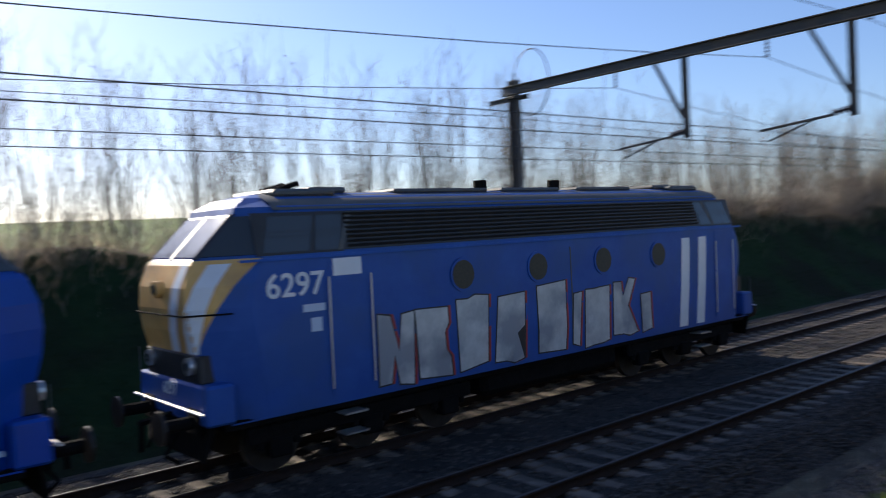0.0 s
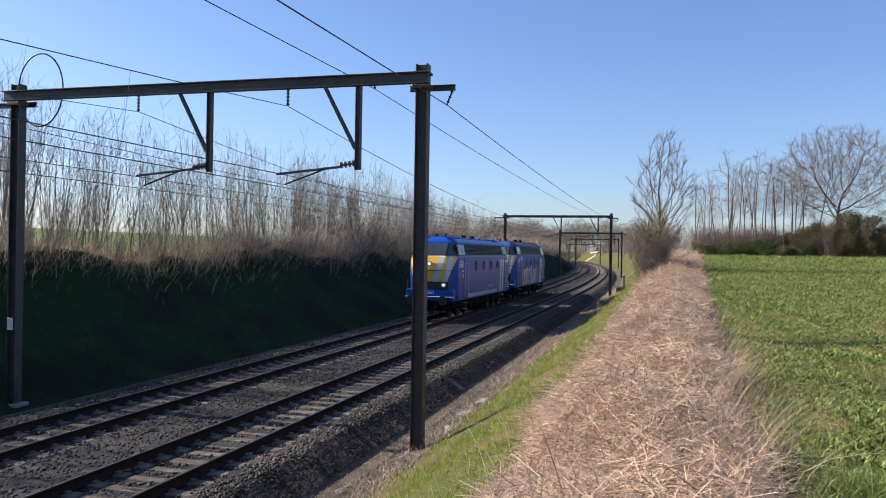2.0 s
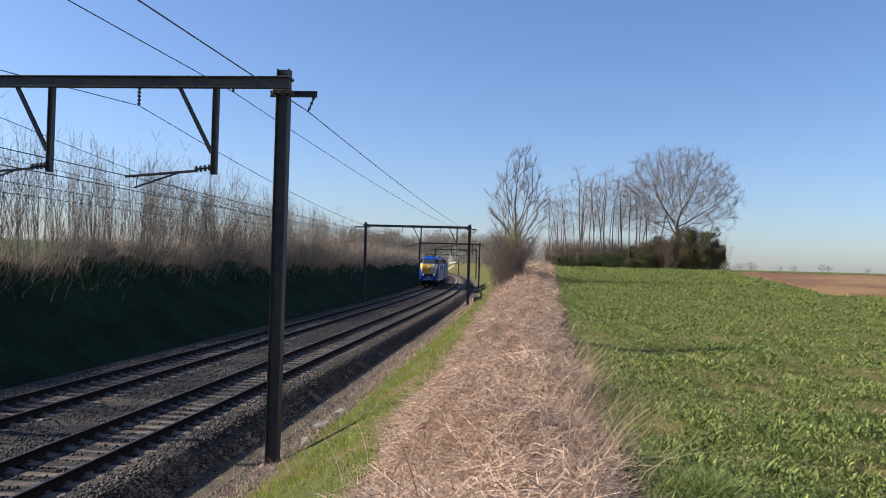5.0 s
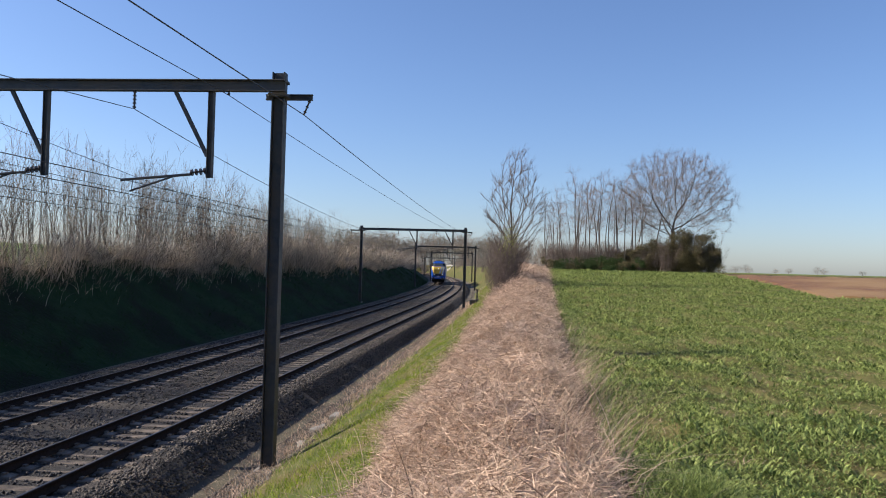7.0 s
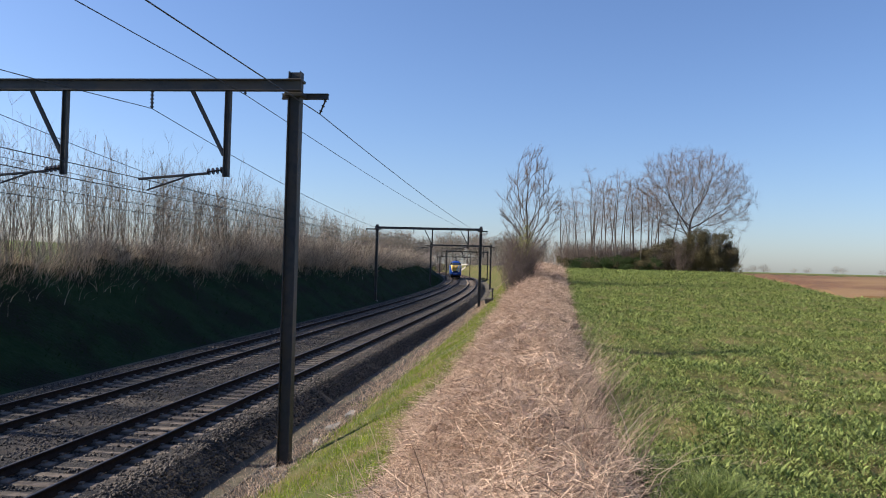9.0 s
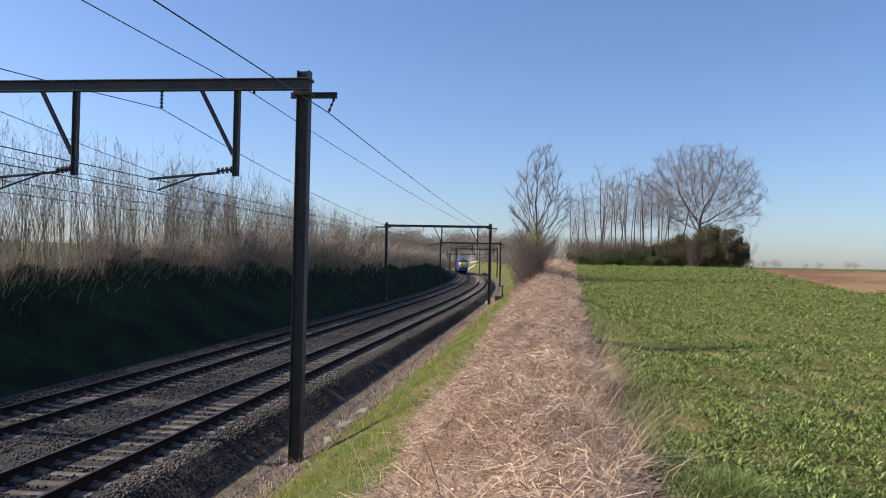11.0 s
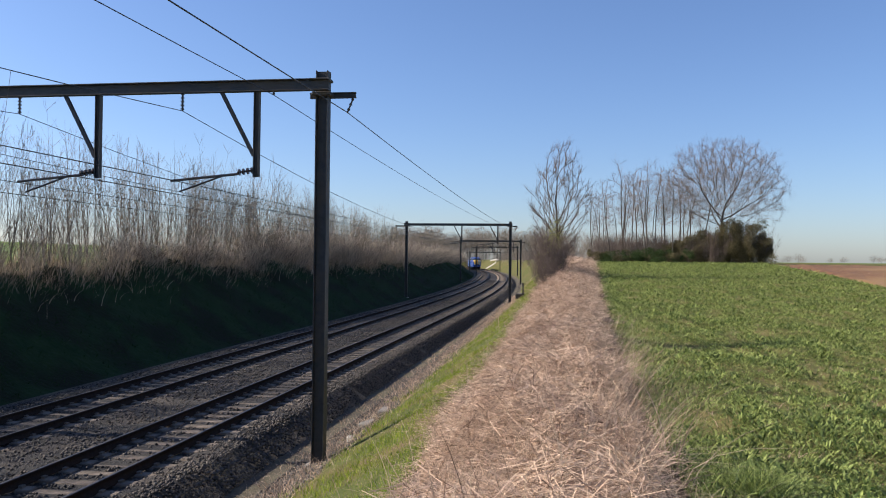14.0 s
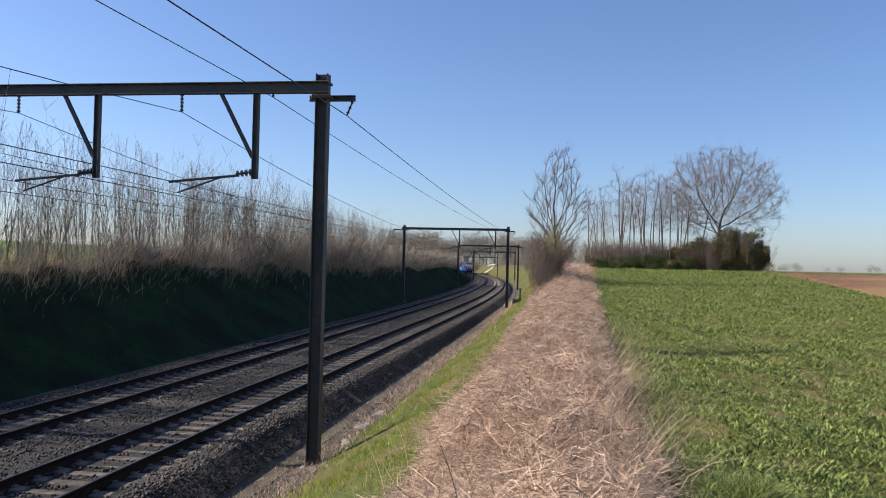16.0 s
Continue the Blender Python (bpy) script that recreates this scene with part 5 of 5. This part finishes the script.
    size = np.repeat(np.clip(0.85 + 0.22 * d, 0.4, 1.4) * rng.uniform(0.6, 1.35, m), per)
    n = m * per
    cx, cy = np.repeat(cx, per), np.repeat(cy, per)
    a = np.tile(np.arange(per) * 2 * np.pi / per, m) + rng.normal(0, 0.5, n)
    x, y = cx + rng.normal(0, 0.035, n) * (1 + cy / 25), cy + rng.normal(0, 0.035, n) * (1 + cy / 25)
    far = 1 + y / 30
    ln, wd = rng.uniform(0.018, 0.055, n) * size * far, rng.uniform(0.0025, 0.0068, n) * size * far
    rise = rng.uniform(0.2, 1.5, n)
    o = np.stack([x, y, ground(x, y) + rng.uniform(0, 0.03, n) * size], 1)
    out = np.stack([np.cos(a), np.sin(a), rise], 1)
    sd = np.stack([-np.sin(a), np.cos(a), rng.normal(0, 0.3, n)], 1) * wd[:, None]
    mid = o + out * ln[:, None] * 0.55
    tip = o + out * ln[:, None] * [1, 1, 0.75]
    v = np.stack([o, mid - sd, tip, mid + sd], 1).reshape(-1, 3)
    stuff("young_crop", v, np.arange(n * 4).reshape(-1, 4), M_CROP, "low leafy green crop in uneven clumps", "crop")
    m = 26000
    cy = 2.5 + 60 * rng.random(m) ** 1.8
    cx = 0.95 + np.clip(cy - 8, 0, 80) * 0.03 + (2.2 + cy * 0.62) * rng.random(m)
    keep = patch(cx, cy) + rng.normal(0, 0.3, m) < -0.75
    x, y = cx[keep], cy[keep]
    n = len(x)
    base = np.stack([x, y, ground(x, y)], 1)
    v, f = blades(base, rng.uniform(0.05, 0.14, n), rng.uniform(0.003, 0.006, n) * (1 + y / 25), rng.uniform(1.6, 2.6, n), rng.uniform(0, 6.28, n), rng, 2)
    stuff("old_straw", v, f, M_DRY, "flattened brown straw between the crop's clumps", "straw")


def build_trees():
    # slender tree in the strip
    me = grown_tree(3, fan_aims(3, 700, [0.9, 3.0, 4.8, 6.6, 7.9], [0.7, 1.6, 2.05, 1.2, 0.5], 0.03), stalk(3.2, 0.2, 14), 0.22, 0.26, 1.1, 0.0065, 2.05, 1.15, 3, 0.5, M_BARK2, M_TREETWIG, 0.014, 0.1)
    x, y = -0.5, 48.0
    plant("tree", me, ("trunk", "crown"), pose(x, y, float(ground(x, y))), "slender bare young tree rising from the dry strip", "tree")
    rng = np.random.default_rng(17)
    kinds = [shrub_mesh(60 + i, 20, 2.7, 1.05, 12, M_TREETWIG, M_TREETWIG, 0.012) for i in range(4)]
    for i in range(20):
        x, y = rng.normal(-0.85, 0.25), rng.uniform(44, 55)
        e = plant("strip_shrub", kinds[i % 4], ("trunk", "crown"), pose(x, y, float(ground(x, y)), 0, 0, rng.uniform(0, 360)), "brown leafless shrub at the foot of the tree", "shrub", "shrubs in the strip")
        s = rng.uniform(0.7, 1.15)
        e.scale = (s, s, s)
    ob = new("budding_shrub")
    x, y = -0.9, 46.5
    ob.location = (x, y, float(ground(x, y)))
    tagged(ob, "shrub with first yellow-green buds by the tree", "shrub")
    l = new("crown", leaf_cloud(5, 1900, [(0, 0, 1.4, 0.8, 0.7, 1.1), (0.3, 0.2, 2.4, 0.6, 0.6, 0.8), (0.4, 0.5, 3.2, 0.5, 0.5, 0.8)], 0.035, M_BUD))
    l.parent = ob
    # copse across the field: spreading tree, slender row, evergreen scrub
    D = 88.0
    at = lambda az, d=D: (d * math.sin(radians(az)), d * math.cos(radians(az)))
    me = grown_tree(8, dome_aims(8, 2600, (0.2, 0, 7.9), (7.0, 6.0, 5.1), 3.6), stalk(4.2, 0.3, 10), 0.34, 0.42, 2.4, 0.0085, 2.15, 0.12, 5, 0.9, M_BARK2, M_CROWN, 0.024)
    x, y = at(10.6)
    plant("tree", me, ("trunk", "crown"), pose(x, y, float(ground(x, y)), 0, 0, 40), "large bare tree with a broad spreading crown", "tree")
    row = [grown_tree(30 + i, fan_aims(30 + i, 110, [4.2, 6.5, 9.0, 10.3], [0.5, 1.1, 1.0, 0.5], 0.03 * (i - 2)), stalk(7.0 + 0.4 * i, 0.5, 20), 0.3, 0.38, 2.0, 0.009, 2.0, 0.6, 3, 0.65, M_BARK2, M_CROWN, 0.025) for i in range(5)]
    for i in range(34):
        x, y = at(2.0 + i * 0.21 + rng.normal() * 0.15, D + rng.uniform(-4, 12))
        e = plant("tree", row[(i * 3) % 5], ("trunk", "crown"), pose(x, y, float(ground(x, y)), rng.normal() * 3, rng.normal() * 3, rng.uniform(0, 360)), "tall slender leafless tree of the copse", "tree", "row of slender trees")
        s = rng.uniform(0.82, 1.08) * (1.0 if i > 7 else 0.82)
        e.scale = (s, s, s)
    for i, (az, d, w, h) in enumerate(((12.75, 84, 1.5, 4.3), (11.8, 85, 1.9, 4.9), (10.9, 85, 1.8, 4.3), (9.8, 86, 1.8, 3.7), (8.6, 86, 1.7, 3.2), (13.2, 86, 0.8, 3.2), (7.4, 88, 1.5, 2.6))):
        ob = new("evergreen_bush")
        x, y = at(az, d)
        ob.location = (x, y, float(ground(x, y)) - 0.1)
        tagged(ob, "dense dark ivy-clad bush at the field's edge", "bush", "bushes of the copse")
        lumps = []
        for _ in range(30):
            q = rng.uniform(0.04, 0.86)
            k = w * 1.05 * math.sqrt(1 - q * q)
            lumps.append((rng.uniform(-1, 1) * k * 0.85, rng.uniform(-1, 1) * k * 0.8, h * q * rng.uniform(0.85, 1.12), w * rng.uniform(0.2, 0.42), w * 0.38, h * rng.uniform(0.08, 0.16)))
        lumps += [(0, 0, h * 0.28, w * 0.8, w * 0.8, h * 0.3)] * 4
        l = new("crown", leaf_cloud(70 + i, 17000, lumps, 0.06, M_IVY))
        l.parent = ob
    for i in range(14):
        ob = new("low_bush")
        x, y = at(2.4 + i * 0.42, 84 + rng.uniform(-1, 2))
        ob.location = (x, y, float(ground(x, y)) - 0.1)
        tagged(ob, "low green bramble bush under the trees", "bush", "bushes of the copse")
        tall = rng.uniform(0.55, 1.5)
        lumps = [(rng.normal() * 0.55, rng.normal() * 0.5, tall * rng.uniform(0.2, 1.1), rng.uniform(0.25, 0.6), 0.5, rng.uniform(0.2, 0.4)) for _ in range(9)]
        l = new("crown", leaf_cloud(90 + i, 2200, lumps, 0.06, M_LOWLEAF if i % 4 else M_IVY))
        l.parent = ob
    dark = [shrub_mesh(84 + i, 18, 3.0, 1.7, 14, M_TREETWIG, M_TREETWIG, 0.018) for i in range(3)]
    for i in [*range(31), *range(31, 56, 2)]:
        x, y = at(2.2 + i * 0.2, D - (3.2 if i > 30 else 0) + rng.uniform(-1, 4))
        e = plant("copse_shrub", dark[i % 3], ("trunk", "crown"), pose(x, y, float(ground(x, y)), 0, 0, rng.uniform(0, 360)), "dark brown leafless scrub under the trees", "shrub", "scrub of the copse")
        k = rng.uniform(0.6, 1.1) * (1.0 + 0.55 * float(smooth(8.4, 10.0, 2.2 + i * 0.19)))
        e.scale = (k, k, k)
    scrub = [shrub_mesh(80 + i, 14, 3.4, 1.3, 10, M_FINE, M_FINE, 0.018) for i in range(3)]
    for i in range(60):
        x, y = at(1.4 + i * 0.19, D + rng.uniform(1, 8))
        e = plant("copse_shrub", scrub[i % 3], ("trunk", "crown"), pose(x, y, float(ground(x, y)), 0, 0, rng.uniform(0, 360)), "grey-brown leafless scrub under the trees", "shrub", "scrub of the copse")
    # hedge on the outer side of the bend and woods beyond it
    for i in range(100):
        y = 96 + 250 * (i / 100) ** 0.9
        x = float(shift(y)) + rng.uniform(-2.2, 7.0)
        e = plant("outer_shrub", scrub[i % 3], ("trunk", "crown"), pose(x, y, float(ground(x, y)) - 0.1, 0, 0, rng.uniform(0, 360)), "reddish-brown leafless shrub beside the far bend", "shrub", "hedge along the bend")
        k = rng.uniform(0.8, 1.3)
        e.scale = (k * 1.2, k * 1.2, k)
    far = [grown_tree(50 + i, dome_aims(50 + i, 170, (0, 0, 6.6), (3.6, 3.6, 4.4), 2.4), stalk(3.0, 0.2), 0.55, 0.65, 3.5, 0.02, 2.2, 0.4, 4, 1.2, M_BARK2, M_FINE, 0.05) for i in range(3)]
    for i in range(80):
        az = rng.uniform(0.2, 12.5)
        d = rng.uniform(390, 500)
        x, y = -d * math.sin(radians(az)), d * math.cos(radians(az))
        e = plant("distant_tree", far[i % 3], ("trunk", "crown"), pose(x, y, float(ground(x, y)), 0, 0, rng.uniform(0, 360)), "bare tree of a distant wood", "tree", "distant wood")
        s = rng.uniform(1.2, 1.8)
        e.scale = (s * 1.3, s * 1.3, s)
    # scrub before the distant wood
    for i in range(70):
        az, d = rng.uniform(0.0, 13.0), rng.uniform(372, 388)
        x, y = -d * math.sin(radians(az)), d * math.cos(radians(az))
        e = plant("distant_shrub", scrub[i % 3], ("trunk", "crown"), pose(x, y, float(ground(x, y)) - 0.2, 0, 0, rng.uniform(0, 360)), "brown leafless scrub before the distant wood", "shrub", "scrub of the distant wood")
        e.scale = (2.2, 2.2, rng.uniform(1.5, 2.3))
    # trees on the far horizon
    for az, d, k in ((14.35, 520, 0.4), (14.7, 500, 0.62), (15.35, 500, 0.72), (15.6, 520, 0.55), (17.2, 700, 0.55), (18.0, 720, 0.7), (19.7, 700, 0.9), (20.1, 720, 0.75), (22.3, 720, 0.6), (24.4, 700, 0.8), (24.8, 700, 0.7), (27.0, 720, 0.7)):
        x, y = d * math.sin(radians(az)), d * math.cos(radians(az))
        e = plant("horizon_tree", far[int(az * 7) % 3], ("trunk", "crown"), pose(x, y, float(ground(x, y)) - 2.2 * k, 0, 0, az * 40), "small bare tree far away on the horizon", "tree", "trees on the horizon")
        e.scale = (k * 1.5, k * 1.2, k * 0.85)


def build_small_things():
    # marker posts, cable trough lid and rubble beside the line
    for x, y, h, w, m, label in ((-4.0, 79.0, 1.3, 0.14, M_STEEL, "short dark marker post beside the track"), (-2.95, 36.3, 0.9, 0.03, M_STRAW, "thin pale stake in the verge grass")):
        bm = bmesh.new()
        box(bm, -w / 2, w / 2, -w / 2, w / 2, -0.1, h, 0.01)
        box(bm, -w * 0.75, w * 0.75, -w * 0.6, w * 0.6, h - 0.12, h + 0.02, 0.01)
        ob = part("marker_post", bm, m)
        ob.location = (x, y, float(ground(x, y)))
        tagged(ob, label, "post")
    rng = random.Random(3)
    for i in range(3):
        bm = bmesh.new()
        w, d, h = rng.uniform(0.25, 0.5), rng.uniform(0.5, 1.1), rng.uniform(0.03, 0.08)
        box(bm, -w / 2, w / 2, -d / 2, d / 2, -0.06, h, 0.03)
        ob = part("concrete_slab", bm, M_CONC)
        x, y = -4.95 + rng.uniform(-0.15, 0.25), 18.2 + i * 1.7 + rng.uniform(-0.3, 0.3)
        ob.matrix_basis = pose(x, y, float(ground(x, y)) - 0.035, rng.uniform(-5, 5), rng.uniform(-8, 8), rng.uniform(-25, 25))
        tagged(ob, "broken concrete slab half sunk in the cess", "slab", "slabs along the cess")
    bm = bmesh.new()
    for k in range(5):
        box(bm, rng.uniform(-0.6, 0.2), rng.uniform(0.3, 0.8), k * 0.7 - 1.6, k * 0.7 - 1.1, -0.1, rng.uniform(0.2, 0.5), 0.05)
    ob = part("cable_cabinet", bm, M_STEEL)
    ob.location = (-4.6, 84.0, float(ground(-4.6, 84.0)))
    tagged(ob, "low dark cable troughs beside the second portal", "cable trough")
    # pale curved retaining kerb on the far slope
    way = [(-4.4, 335.5), (-3.2, 332.0), (-2.3, 329.0), (-1.5, 326.0), (-0.9, 325.5), (-0.2, 329.0), (0.1, 335.0), (-0.2, 343.0), (-0.8, 350.0)]
    pts = [(u + float(shift(y)), y) for u, y in way]
    v, f = [], []
    for x, y in pts:
        z = float(ground(x, y))
        v += [(x - 0.3, y, z - 0.4), (x - 0.3, y, z + 0.35), (x + 0.3, y, z + 0.35), (x + 0.3, y, z - 0.4)]
    for i in range(len(pts) - 1):
        for k in range(3):
            f.append((i * 4 + k, i * 4 + k + 1, i * 4 + k + 5, i * 4 + k + 4))
    tagged(new("retaining_kerb", fast_mesh("retaining_kerb", v, f, M_CONC)), "pale curved concrete kerb on the far grassy slope", "kerb", kind="structure")


build_hedge()
build_strip()
build_trees()
build_small_things()


# ---------- what moves ----------
def motions():
    times = [i * 0.1 for i in range(10)] + [1.0 + 0.25 * i for i in range(61)]
    for loco, back in ((loco_a, 0.0), (loco_b, SPACING)):
        rows = []
        for t in times:
            y = track_line(t) + back + LEN / 2
            rows.append((t, track_pose(FAR_X, y)))
        walk(loco, rows)


motions()
